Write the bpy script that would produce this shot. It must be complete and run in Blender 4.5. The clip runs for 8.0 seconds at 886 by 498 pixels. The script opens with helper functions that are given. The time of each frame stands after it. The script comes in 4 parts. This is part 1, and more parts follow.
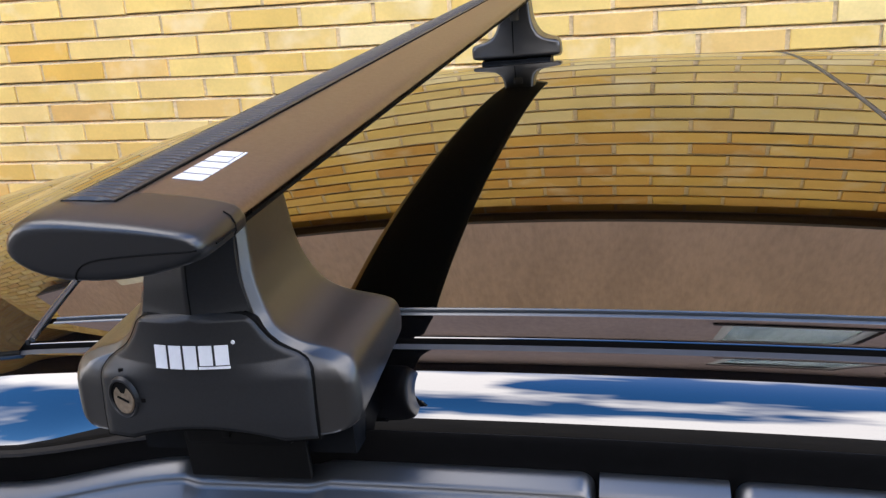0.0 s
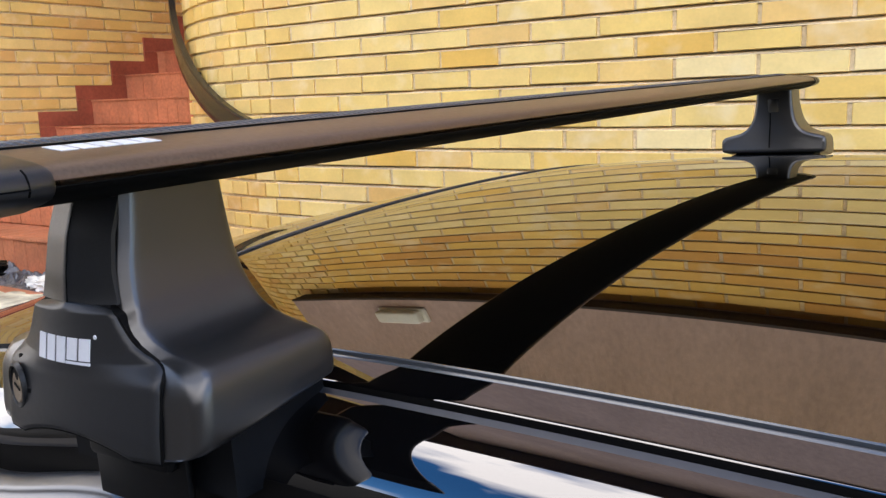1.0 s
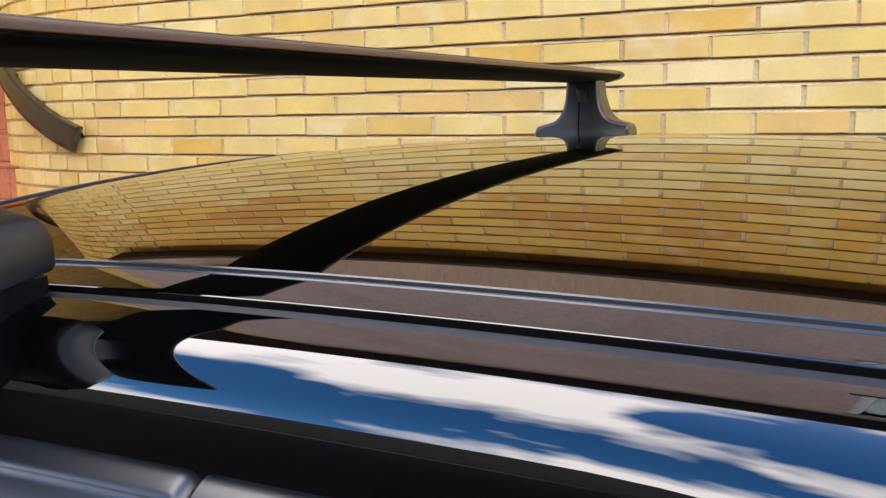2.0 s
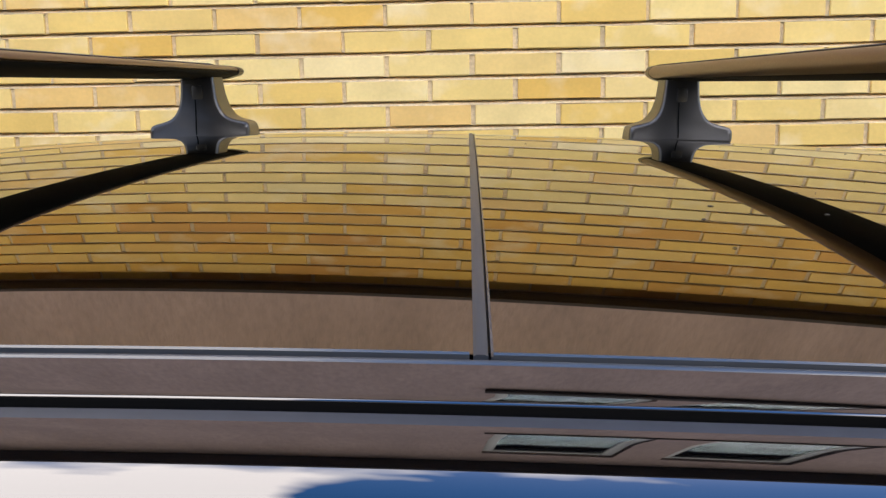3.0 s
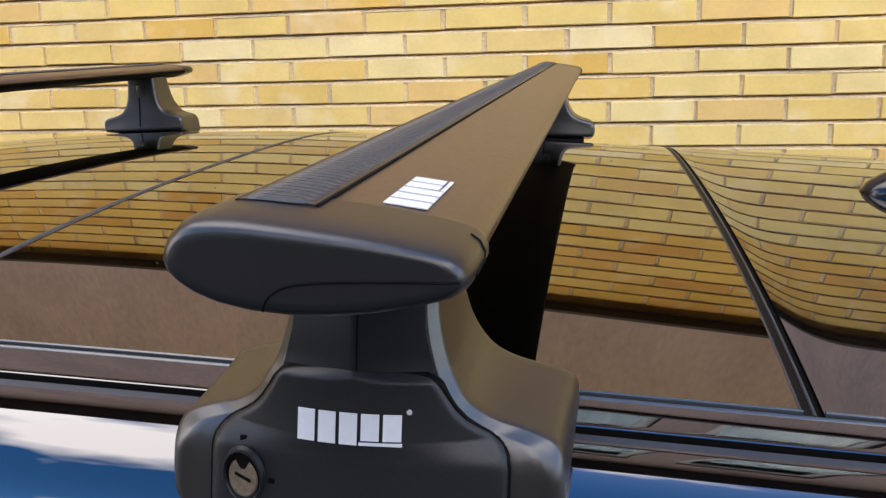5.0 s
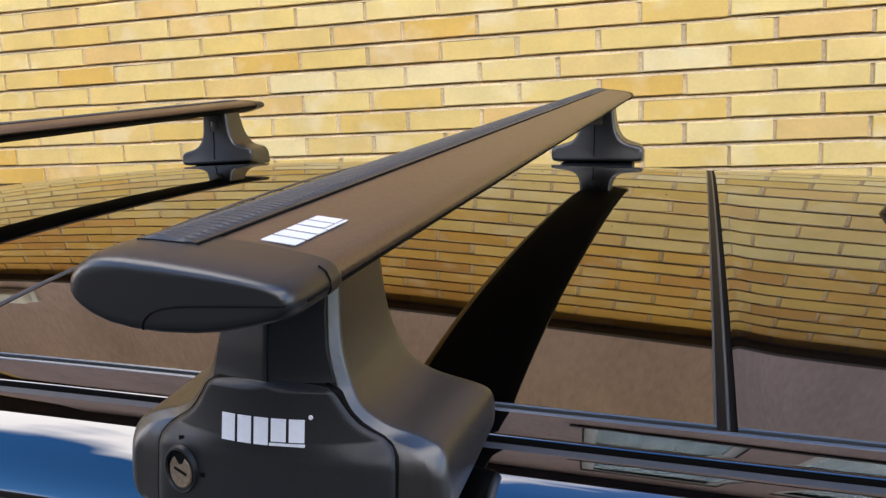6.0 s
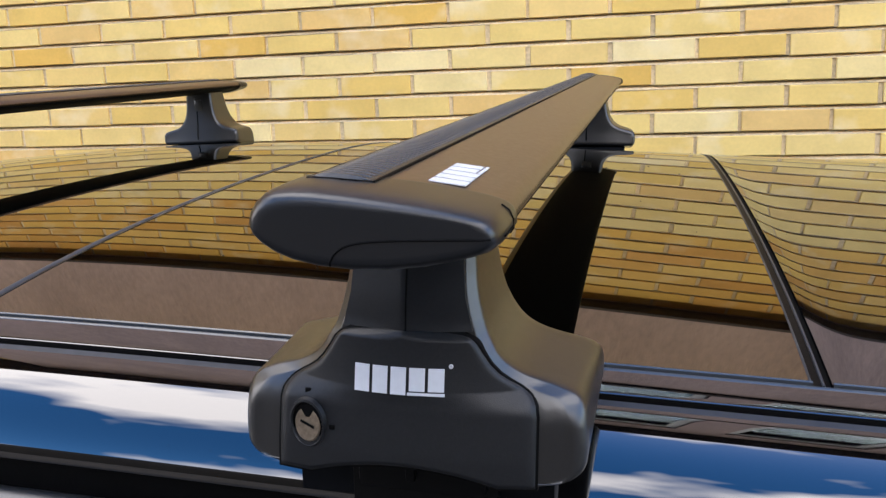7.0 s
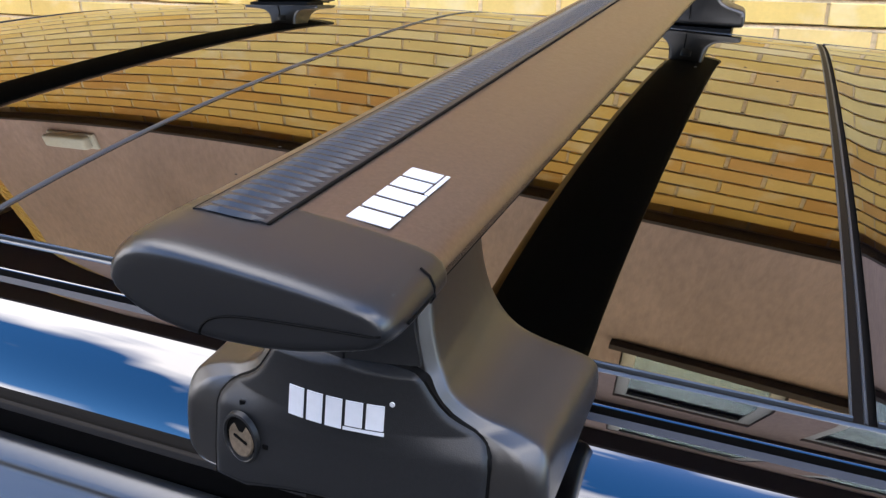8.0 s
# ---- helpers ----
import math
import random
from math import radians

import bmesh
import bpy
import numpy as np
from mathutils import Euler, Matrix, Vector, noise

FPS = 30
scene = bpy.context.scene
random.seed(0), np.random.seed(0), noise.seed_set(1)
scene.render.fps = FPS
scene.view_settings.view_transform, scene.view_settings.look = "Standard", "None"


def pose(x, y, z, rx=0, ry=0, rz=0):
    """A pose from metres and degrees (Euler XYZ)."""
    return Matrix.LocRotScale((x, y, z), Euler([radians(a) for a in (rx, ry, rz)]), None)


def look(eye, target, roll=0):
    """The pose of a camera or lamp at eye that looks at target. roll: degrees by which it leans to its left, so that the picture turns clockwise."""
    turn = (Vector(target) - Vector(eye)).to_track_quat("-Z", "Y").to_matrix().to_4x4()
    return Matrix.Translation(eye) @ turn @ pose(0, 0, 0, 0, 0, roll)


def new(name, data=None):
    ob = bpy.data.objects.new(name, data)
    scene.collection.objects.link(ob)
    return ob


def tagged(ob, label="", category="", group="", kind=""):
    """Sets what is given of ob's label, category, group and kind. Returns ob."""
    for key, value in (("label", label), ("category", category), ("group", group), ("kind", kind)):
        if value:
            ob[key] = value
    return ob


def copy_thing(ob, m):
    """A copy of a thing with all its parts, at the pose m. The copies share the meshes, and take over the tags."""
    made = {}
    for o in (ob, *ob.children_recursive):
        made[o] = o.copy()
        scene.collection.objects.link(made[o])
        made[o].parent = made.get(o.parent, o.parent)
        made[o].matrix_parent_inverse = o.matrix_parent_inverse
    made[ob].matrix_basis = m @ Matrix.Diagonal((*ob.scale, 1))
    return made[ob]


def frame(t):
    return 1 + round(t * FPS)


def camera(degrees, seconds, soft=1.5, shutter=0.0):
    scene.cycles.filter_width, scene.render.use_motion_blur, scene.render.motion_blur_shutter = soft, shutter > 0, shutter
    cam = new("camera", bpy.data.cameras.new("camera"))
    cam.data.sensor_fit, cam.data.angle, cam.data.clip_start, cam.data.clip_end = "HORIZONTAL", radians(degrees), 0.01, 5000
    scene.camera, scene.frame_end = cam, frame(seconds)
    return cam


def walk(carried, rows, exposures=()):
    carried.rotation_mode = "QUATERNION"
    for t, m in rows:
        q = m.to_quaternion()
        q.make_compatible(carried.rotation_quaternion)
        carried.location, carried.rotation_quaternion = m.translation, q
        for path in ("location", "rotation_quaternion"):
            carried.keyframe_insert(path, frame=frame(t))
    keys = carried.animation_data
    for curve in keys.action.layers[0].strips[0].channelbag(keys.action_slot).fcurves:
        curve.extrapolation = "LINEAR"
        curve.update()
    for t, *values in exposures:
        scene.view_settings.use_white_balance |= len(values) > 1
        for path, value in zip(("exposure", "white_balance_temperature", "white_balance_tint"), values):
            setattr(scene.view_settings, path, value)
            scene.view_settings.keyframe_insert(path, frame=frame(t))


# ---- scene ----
cam = camera(54.73, 8.0, soft=1.4)
PATH = [
    (0.0, pose(0.1855, -0.3157, 1.6165, 71.598, 3.812, 11.274)),
    (0.5, pose(0.2826, -0.2612, 1.5979, 75.880, 3.435, 26.489)),
    (0.7, look((0.300, -0.236, 1.589), (-0.746, 1.415, 1.165), -2.8)),
    (1.0, pose(0.3187, -0.1942, 1.5546, 80.131, 1.896, 33.967)),
    (1.2, pose(0.3159, -0.1768, 1.5319, 80.905, 0.868, 33.179)),
    (2.3, pose(0.3677, -0.1640, 1.4950, 81.139, 1.064, 17.743)),
    (2.5, pose(0.3716, -0.1364, 1.5020, 80.873, 1.047, 12.730)),
    (3.0, pose(0.4040, -0.1304, 1.5039, 80.570, 1.018, 1.653)),
    (3.5, pose(0.4601, -0.1514, 1.5178, 80.208, 1.822, -3.361)),
    (3.7, pose(0.4986, -0.1678, 1.5258, 80.222, 2.043, -3.557)),
    (4.0, pose(0.5667, -0.1939, 1.5360, 79.887, 2.506, -2.738)),
    (4.2, pose(0.6139, -0.2047, 1.5411, 79.273, 2.837, -1.406)),
    (4.5, pose(0.6865, -0.2253, 1.5493, 78.207, 2.934, 1.762)),
    (4.7, pose(0.7295, -0.2444, 1.5555, 77.717, 1.991, 5.179)),
    (5.8, pose(0.8713, -0.2730, 1.5649, 79.196, 3.116, 16.980)),
    (6.0, pose(0.8713, -0.2835, 1.5688, 79.645, 3.126, 16.568)),
    (6.2, pose(0.8617, -0.2890, 1.5724, 79.975, 3.062, 16.150)),
    (6.5, pose(0.8401, -0.3071, 1.5658, 80.185, 2.700, 14.645)),
    (6.7, pose(0.8184, -0.3063, 1.5593, 80.115, 2.522, 13.390)),
    (7.0, pose(0.7993, -0.3039, 1.5552, 78.998, 2.134, 13.147)),
    (7.2, pose(0.7947, -0.2894, 1.5633, 77.691, 2.036, 13.736)),
    (7.5, pose(0.8011, -0.2528, 1.5794, 74.566, 1.469, 15.697)),
    (7.7, pose(0.8118, -0.2317, 1.5882, 72.187, 1.084, 18.006)),
    (8.0, pose(0.8309, -0.2215, 1.5982, 68.678, 0.347, 21.020)),
]
walk(cam, PATH, exposures=[(0.0, 1.60, 7150, 17), (1.0, 1.43, 7250, 17), (3.0, 1.37, 7400, 18), (4.5, 1.37, 7350, 18), (6.5, 1.37, 7150, 17), (7.2, 1.42, 7100, 17), (8.0, 1.72, 7000, 17)])

# ---- light ----
world = bpy.data.worlds.new("sky")
scene.world = world
world.use_nodes = True
wn, wl = world.node_tree.nodes, world.node_tree.links
wn.clear()
sky_out = wn.new("ShaderNodeOutputWorld")
sky_bg = wn.new("ShaderNodeBackground")
sky_tex = wn.new("ShaderNodeTexSky")
sky_tex.sky_type = "NISHITA"
sky_tex.sun_disc = False
sky_tex.sun_elevation = radians(48)
sky_tex.sun_rotation = radians(20)
sky_tex.air_density, sky_tex.dust_density, sky_tex.ozone_density = 1.0, 0.3, 1.5
coords = wn.new("ShaderNodeTexCoord")
squash = wn.new("ShaderNodeMapping")
squash.inputs["Location"].default_value = (0.717, 21.448, 11.496)
squash.inputs["Scale"].default_value = (1.780, 1.034, 1.608)
cloud_noise = wn.new("ShaderNodeTexNoise")
cloud_noise.inputs["Scale"].default_value = 1.0
cloud_noise.inputs["Detail"].default_value = 4.0
cloud_noise.inputs["Roughness"].default_value = 0.55
cloud_noise.inputs["Distortion"].default_value = 0.0
cloud_ramp = wn.new("ShaderNodeValToRGB")
cloud_ramp.color_ramp.elements[0].position, cloud_ramp.color_ramp.elements[0].color = 0.465, (0, 0, 0, 1)
cloud_ramp.color_ramp.elements[1].position, cloud_ramp.color_ramp.elements[1].color = 0.56, (1, 1, 1, 1)
cloud_mix = wn.new("ShaderNodeMix")
cloud_mix.data_type = "RGBA"
cloud_mix.inputs["B"].default_value = (17.5, 18.4, 19.6, 1)
wl.new(coords.outputs["Generated"], squash.inputs["Vector"])
wl.new(squash.outputs["Vector"], cloud_noise.inputs["Vector"])
wl.new(cloud_noise.outputs["Fac"], cloud_ramp.inputs["Fac"])
wl.new(cloud_ramp.outputs["Color"], cloud_mix.inputs["Factor"])
sky_hue = wn.new("ShaderNodeHueSaturation")
sky_hue.inputs["Saturation"].default_value, sky_hue.inputs["Value"].default_value = 1.40, 2.1
sky_hue.inputs["Hue"].default_value = 0.503
wl.new(sky_tex.outputs["Color"], sky_hue.inputs["Color"])
wl.new(sky_hue.outputs["Color"], cloud_mix.inputs["A"])
wl.new(cloud_mix.outputs["Result"], sky_bg.inputs["Color"])
sky_bg.inputs["Strength"].default_value = 0.12
wl.new(sky_bg.outputs["Background"], sky_out.inputs["Surface"])

sun = new("sun", bpy.data.lights.new("sun", "SUN"))
sun.data.energy, sun.data.angle, sun.data.color = 3.0, radians(0.5), (1.0, 0.95, 0.86)
# the sun stands behind the house
sun.matrix_world = look((2.0, 8.0, 10.0), (0, 0.6, 1.4))


# ---- materials ----
def surface(name, colour, rough=0.5, metal=0.0, ior=1.5, grain=0.0, grain_scale=40.0, bump=0.0, bump_scale=200.0,
            stain=0.0, stain_scale=3.0, stretch=(1, 1, 1), rough_var=0.0, tones=None, island=False, coat=0.0, specular=0.5, bloom=None):
    """A procedural material: colour with grain and broad stains, fine relief, uneven gloss."""
    m = bpy.data.materials.new(name)
    m.use_nodes = True
    n, l = m.node_tree.nodes, m.node_tree.links
    b = n["Principled BSDF"]
    b.inputs["Roughness"].default_value, b.inputs["Metallic"].default_value = rough, metal
    b.inputs["IOR"].default_value = ior
    b.inputs["Specular IOR Level"].default_value = specular
    b.inputs["Coat Weight"].default_value, b.inputs["Coat Roughness"].default_value = coat, 0.02
    geo = n.new("ShaderNodeNewGeometry")
    place = n.new("ShaderNodeMapping")
    place.inputs["Scale"].default_value = stretch
    l.new(geo.outputs["Position"], place.inputs["Vector"])

    def noise_at(scale, detail=5.0):
        t = n.new("ShaderNodeTexNoise")
        t.inputs["Scale"].default_value, t.inputs["Detail"].default_value = scale, detail
        l.new(place.outputs["Vector"], t.inputs["Vector"])
        return t.outputs["Fac"]

    if tones:
        pick = n.new("ShaderNodeValToRGB")
        pick.color_ramp.elements.remove(pick.color_ramp.elements[0])
        for i, (at, c) in enumerate(tones):
            e = pick.color_ramp.elements[0] if i == 0 else pick.color_ramp.elements.new(at)
            e.position, e.color = at, (*c, 1)
        if island:
            l.new(geo.outputs["Random Per Island"], pick.inputs["Fac"])
        else:
            info = n.new("ShaderNodeObjectInfo")
            l.new(info.outputs["Random"], pick.inputs["Fac"])
        col = pick.outputs["Color"]
    else:
        rgb = n.new("ShaderNodeRGB")
        rgb.outputs[0].default_value = (*colour, 1)
        col = rgb.outputs[0]
    for amount, scale in ((grain, grain_scale), (stain, stain_scale)):
        if amount > 0:
            fac = noise_at(scale)
            spread = n.new("ShaderNodeMapRange")
            spread.inputs["From Min"].default_value, spread.inputs["From Max"].default_value = 0.3, 0.7
            spread.inputs["To Min"].default_value, spread.inputs["To Max"].default_value = 1 - amount, 1 + amount
            l.new(fac, spread.inputs["Value"])
            mul = n.new("ShaderNodeVectorMath")
            mul.operation = "SCALE"
            l.new(col, mul.inputs[0])
            l.new(spread.outputs["Result"], mul.inputs["Scale"])
            col = mul.outputs["Vector"]
    if bloom:
        # pale lime smears
        smear = n.new("ShaderNodeMapRange")
        smear.inputs["From Min"].default_value, smear.inputs["From Max"].default_value = 0.56, 0.78
        smear.inputs["To Max"].default_value = 0.5
        l.new(noise_at(7.5, 3.0), smear.inputs["Value"])
        pale = n.new("ShaderNodeMix")
        pale.data_type = "RGBA"
        pale.inputs["B"].default_value = (*bloom, 1)
        l.new(smear.outputs["Result"], pale.inputs["Factor"])
        l.new(col, pale.inputs["A"])
        col = pale.outputs["Result"]
    l.new(col, b.inputs["Base Color"])
    if rough_var > 0:
        vary = n.new("ShaderNodeMapRange")
        vary.inputs["To Min"].default_value, vary.inputs["To Max"].default_value = max(0.0, rough - rough_var), rough + rough_var
        l.new(noise_at(grain_scale * 0.5), vary.inputs["Value"])
        l.new(vary.outputs["Result"], b.inputs["Roughness"])
    if bump > 0:
        bp = n.new("ShaderNodeBump")
        bp.inputs["Strength"].default_value, bp.inputs["Distance"].default_value = 1.0, bump
        l.new(noise_at(bump_scale, 6.0), bp.inputs["Height"])
        l.new(bp.outputs["Normal"], b.inputs["Normal"])
    return m


BRICK_TONES = [(0.0, (0.800, 0.560, 0.165)), (0.16, (0.850, 0.640, 0.245)), (0.32, (0.825, 0.600, 0.195)), (0.46, (0.785, 0.525, 0.140)),
               (0.60, (0.870, 0.680, 0.295)), (0.74, (0.835, 0.615, 0.205)), (0.87, (0.790, 0.520, 0.180)), (1.0, (0.845, 0.630, 0.225))]
REST_TONES = [(0.0, (0.800, 0.560, 0.170)), (0.15, (0.850, 0.645, 0.250)), (0.30, (0.800, 0.575, 0.185)), (0.45, (0.740, 0.480, 0.130)),
              (0.58, (0.850, 0.650, 0.280)), (0.70, (0.780, 0.530, 0.160)), (0.82, (0.710, 0.430, 0.140)), (0.92, (0.820, 0.590, 0.205)), (1.0, (0.770, 0.510, 0.175))]
brick_opts = dict(rough=0.75, grain=0.035, grain_scale=90, bump=0.0005, bump_scale=110, stain=0.08, stain_scale=6, stretch=(1.0, 1.0, 1.15), bloom=(0.93, 0.80, 0.52))
M_brick = surface("yellow brick", (0, 0, 0), tones=BRICK_TONES, **brick_opts)
M_brick_rest = surface("yellow brick, joined", (0, 0, 0), tones=REST_TONES, island=True, **brick_opts)
UPPER_TONES = [(0.0, (0.800, 0.489, 0.098)), (0.14, (0.840, 0.546, 0.135)), (0.28, (0.780, 0.456, 0.090)), (0.42, (0.700, 0.366, 0.070)),
               (0.54, (0.850, 0.570, 0.164)), (0.66, (0.770, 0.423, 0.090)), (0.78, (0.640, 0.314, 0.070)), (0.89, (0.820, 0.513, 0.115)), (1.0, (0.740, 0.385, 0.098))]
M_brick_upper = surface("orange-yellow brick, joined", (0, 0, 0), tones=UPPER_TONES, island=True, **brick_opts)
M_brick_ochre = surface("ochre brick", (0.765, 0.470, 0.105), **brick_opts)
M_brick_tan = surface("tan brick", (0.795, 0.520, 0.175), **brick_opts)
M_brick_pale = surface("pale brick", (0.890, 0.710, 0.340), **brick_opts)
M_mortar = surface("pale mortar", (0.69, 0.545, 0.33), rough=0.95, grain=0.16, grain_scale=90, bump=0.002, bump_scale=120, stain=0.2, stain_scale=4)
M_stucco = surface("brown stucco", (0.455, 0.338, 0.298), rough=0.9, grain=0.10, grain_scale=30, bump=0.005, bump_scale=45, stain=0.13, stain_scale=2.2, stretch=(1.3, 1.3, 0.45))
M_soffit = surface("dark brown soffit wood", (0.035, 0.02, 0.012), rough=0.6, grain=0.3, grain_scale=30, stretch=(0.3, 6, 6), bump=0.001)
M_tile = surface("red clay tile", (0.50, 0.180, 0.095), rough=0.55, grain=0.15, grain_scale=50, stain=0.2, stain_scale=5, bump=0.0006, bump_scale=200, rough_var=0.1)
M_tile_dark = surface("dark red border tile", (0.33, 0.085, 0.050), rough=0.5, grain=0.15, grain_scale=50, stain=0.2, stain_scale=5, bump=0.0006, bump_scale=200)
M_tile_rest = surface("red clay tile, joined", (0, 0, 0), tones=[(0.0, (0.44, 0.140, 0.075)), (0.5, (0.50, 0.175, 0.095)), (1.0, (0.42, 0.125, 0.07))], island=True,
                      rough=0.45, grain=0.15, grain_scale=50, stain=0.2, stain_scale=5, bump=0.0006, bump_scale=200, rough_var=0.1)
M_paving = surface("asphalt paving", (0.05, 0.048, 0.046), rough=0.9, grain=0.25, grain_scale=35, stain=0.25, stain_scale=1.2, bump=0.003, bump_scale=60)
M_paint = surface("black car paint", (0.0015, 0.0015, 0.0018), rough=0.015, ior=2.12, rough_var=0.01, grain_scale=6, coat=0.0)
M_glassroof = surface("black roof glass", (0.0008, 0.0008, 0.0008), rough=0.004, ior=2.65, rough_var=0.003, grain_scale=5)
M_glassroof.node_tree.nodes["Principled BSDF"].inputs["Specular Tint"].default_value = (1.0, 0.82, 0.48, 1)
M_satin = surface("satin black door frame", (0.010, 0.0115, 0.014), rough=0.34, ior=1.9, rough_var=0.05, grain_scale=12)
M_carglass = surface("dark car window glass", (0.006, 0.007, 0.007), rough=0.02, ior=1.7)
M_seal = surface("grey rubber seal", (0.035, 0.041, 0.047), rough=0.24, ior=1.7, grain=0.04, grain_scale=60)
M_bead = surface("glossy grey seal bead", (0.030, 0.037, 0.046), rough=0.4, ior=1.42, grain=0.04, grain_scale=60)
M_blackrub = surface("black rubber", (0.0025, 0.0025, 0.0027), specular=0.1, rough=0.5, grain=0.2, grain_scale=200, bump=0.0001, bump_scale=900)
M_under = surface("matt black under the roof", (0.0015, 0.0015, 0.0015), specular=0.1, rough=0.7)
M_bar = surface("black anodised aluminium", (0.175, 0.127, 0.094), rough=0.37, metal=0.85, ior=1.5, grain=0.12, grain_scale=700, bump=0.00002, bump_scale=2500, rough_var=0.06)
M_plastic = surface("black textured plastic", (0.009, 0.0088, 0.0086), rough=0.33, specular=0.8, ior=1.55, grain=0.15, grain_scale=800, bump=0.00006, bump_scale=2600, rough_var=0.06)
M_cover = surface("charcoal textured plastic", (0.011, 0.0117, 0.0128), specular=0.35, rough=0.42, grain=0.15, grain_scale=800, bump=0.00007, bump_scale=2600, rough_var=0.05)
M_trim = surface("dull grey ditch rubber", (0.022, 0.025, 0.031), rough=0.5, specular=0.35, grain=0.1, grain_scale=120)
M_ribs = surface("ribbed rubber", (0.011, 0.0125, 0.015), rough=0.36, specular=0.6, grain=0.15, grain_scale=300)
M_pad = surface("black rubber pad", (0.004, 0.005, 0.0065), rough=0.5, specular=0.12, grain=0.1, grain_scale=300)
M_yard = surface("dark unseen yard wall", (0.014, 0.013, 0.011), rough=0.9, grain=0.25, grain_scale=20, stain=0.3, stain_scale=1.5, bump=0.003, bump_scale=60)
M_cap = surface("charcoal cap plastic", (0.0052, 0.0060, 0.0072), rough=0.33, specular=0.62, ior=1.55, grain=0.1, grain_scale=800, bump=0.00004, bump_scale=2600)
M_fin = surface("satin black aerial plastic", (0.004, 0.0042, 0.0046), rough=0.2, specular=0.55, grain=0.1, grain_scale=300)
M_moss = surface("mossy pale concrete", (0.50, 0.46, 0.36), rough=0.95, grain=0.35, grain_scale=12, stain=0.35, stain_scale=5, bump=0.006, bump_scale=30)
M_dirt = surface("dry dirt", (0.03, 0.025, 0.018), rough=0.9, grain=0.2, grain_scale=300)
M_white = surface("white print", (0.60, 0.62, 0.65), rough=0.4, grain=0.03, grain_scale=400)
M_chrome = surface("worn lock metal", (0.26, 0.20, 0.14), rough=0.38, metal=0.6, grain=0.25, grain_scale=500, bump=0.0001, bump_scale=1500)
M_steel = surface("black coated steel", (0.003, 0.003, 0.003), specular=0.2, rough=0.4, grain=0.2, grain_scale=300)
M_rail = surface("dark worn handrail", (0.018, 0.0165, 0.0155), rough=0.22, ior=1.7, grain=0.3, grain_scale=40, rough_var=0.12)
M_winglass = surface("window pane glass", (0.92, 0.98, 0.97), rough=0.02, ior=1.45)
M_winglass.node_tree.nodes["Principled BSDF"].inputs["Transmission Weight"].default_value = 1.0
M_lampwhite = surface("white lamp housing", (0.75, 0.76, 0.70), rough=0.4, grain=0.05)
M_frame = surface("white window frame", (0.72, 0.72, 0.68), rough=0.4, grain=0.05, grain_scale=30)
M_curtain = surface("pale curtain", (0.76, 0.84, 0.84), rough=0.9, grain=0.15, grain_scale=18, stretch=(6, 1, 0.3))
M_rooftile = surface("dark roofing", (0.05, 0.04, 0.038), rough=0.8, grain=0.3, grain_scale=20)
M_patch = surface("flaking pale plaster", (0.62, 0.58, 0.44), rough=0.95, grain=0.25, grain_scale=16, stain=0.55, stain_scale=7, bump=0.004, bump_scale=40)
M_bag = surface("grey plastic sheet", (0.085, 0.085, 0.095), rough=0.28, grain=0.3, grain_scale=40, bump=0.004, bump_scale=40)
M_blue = surface("blue cleaning liquid", (0.03, 0.34, 0.72), rough=0.1, ior=1.4)
M_clear = surface("clear bottle plastic", (0.70, 0.75, 0.78), rough=0.12)
M_red = surface("red plastic", (0.60, 0.05, 0.03), rough=0.35)
M_rim = surface("alloy wheel metal", (0.45, 0.45, 0.46), rough=0.3, metal=0.9)
M_tyre = surface("tyre rubber", (0.015, 0.015, 0.015), rough=0.85, bump=0.001, bump_scale=120)


# ---- mesh helpers ----
def finish(name, bm, material, smooth=True, angle=35):
    """A mesh from a bmesh, smooth but for edges sharper than the angle."""
    bmesh.ops.recalc_face_normals(bm, faces=bm.faces)
    me = bpy.data.meshes.new(name)
    for f in bm.faces:
        f.smooth = smooth
    for e in bm.edges:
        if len(e.link_faces) == 2 and e.calc_face_angle(0) > radians(angle):
            e.smooth = False
    bm.to_mesh(me)
    bm.free()
    me.materials.append(material)
    return me


def thing(name, label, category, group="", kind="", at=None):
    ob = new(name)
    ob.empty_display_size = 0.1
    if at is not None:
        ob.matrix_world = at
    return tagged(ob, label, category, group, kind)


def part(name, bm, material, parent=None, label="", angle=35, smooth=True):
    ob = new(name, finish(name, bm, material, smooth, angle))
    ob.parent = parent
    return tagged(ob, label) if label else ob


def structure(name, bm, material, label, category, angle=35):
    return tagged(new(name, finish(name, bm, material, True, angle)), label, category, "", "structure")


def box(bm, x0, x1, y0, y1, z0, z1, bevel=0.0, segments=2, m=None):
    """A box, its edges rounded."""
    vs = bmesh.ops.create_cube(bm, size=1.0)["verts"]
    for v in vs:
        v.co = Vector(((x0 + x1) / 2 + v.co.x * (x1 - x0), (y0 + y1) / 2 + v.co.y * (y1 - y0), (z0 + z1) / 2 + v.co.z * (z1 - z0)))
    if m is not None:
        for v in vs:
            v.co = m @ v.co
    if bevel > 0:
        edges = list({e for v in vs for e in v.link_edges})
        bmesh.ops.bevel(bm, geom=edges, offset=bevel, segments=segments, affect="EDGES", profile=0.5)
    return bm


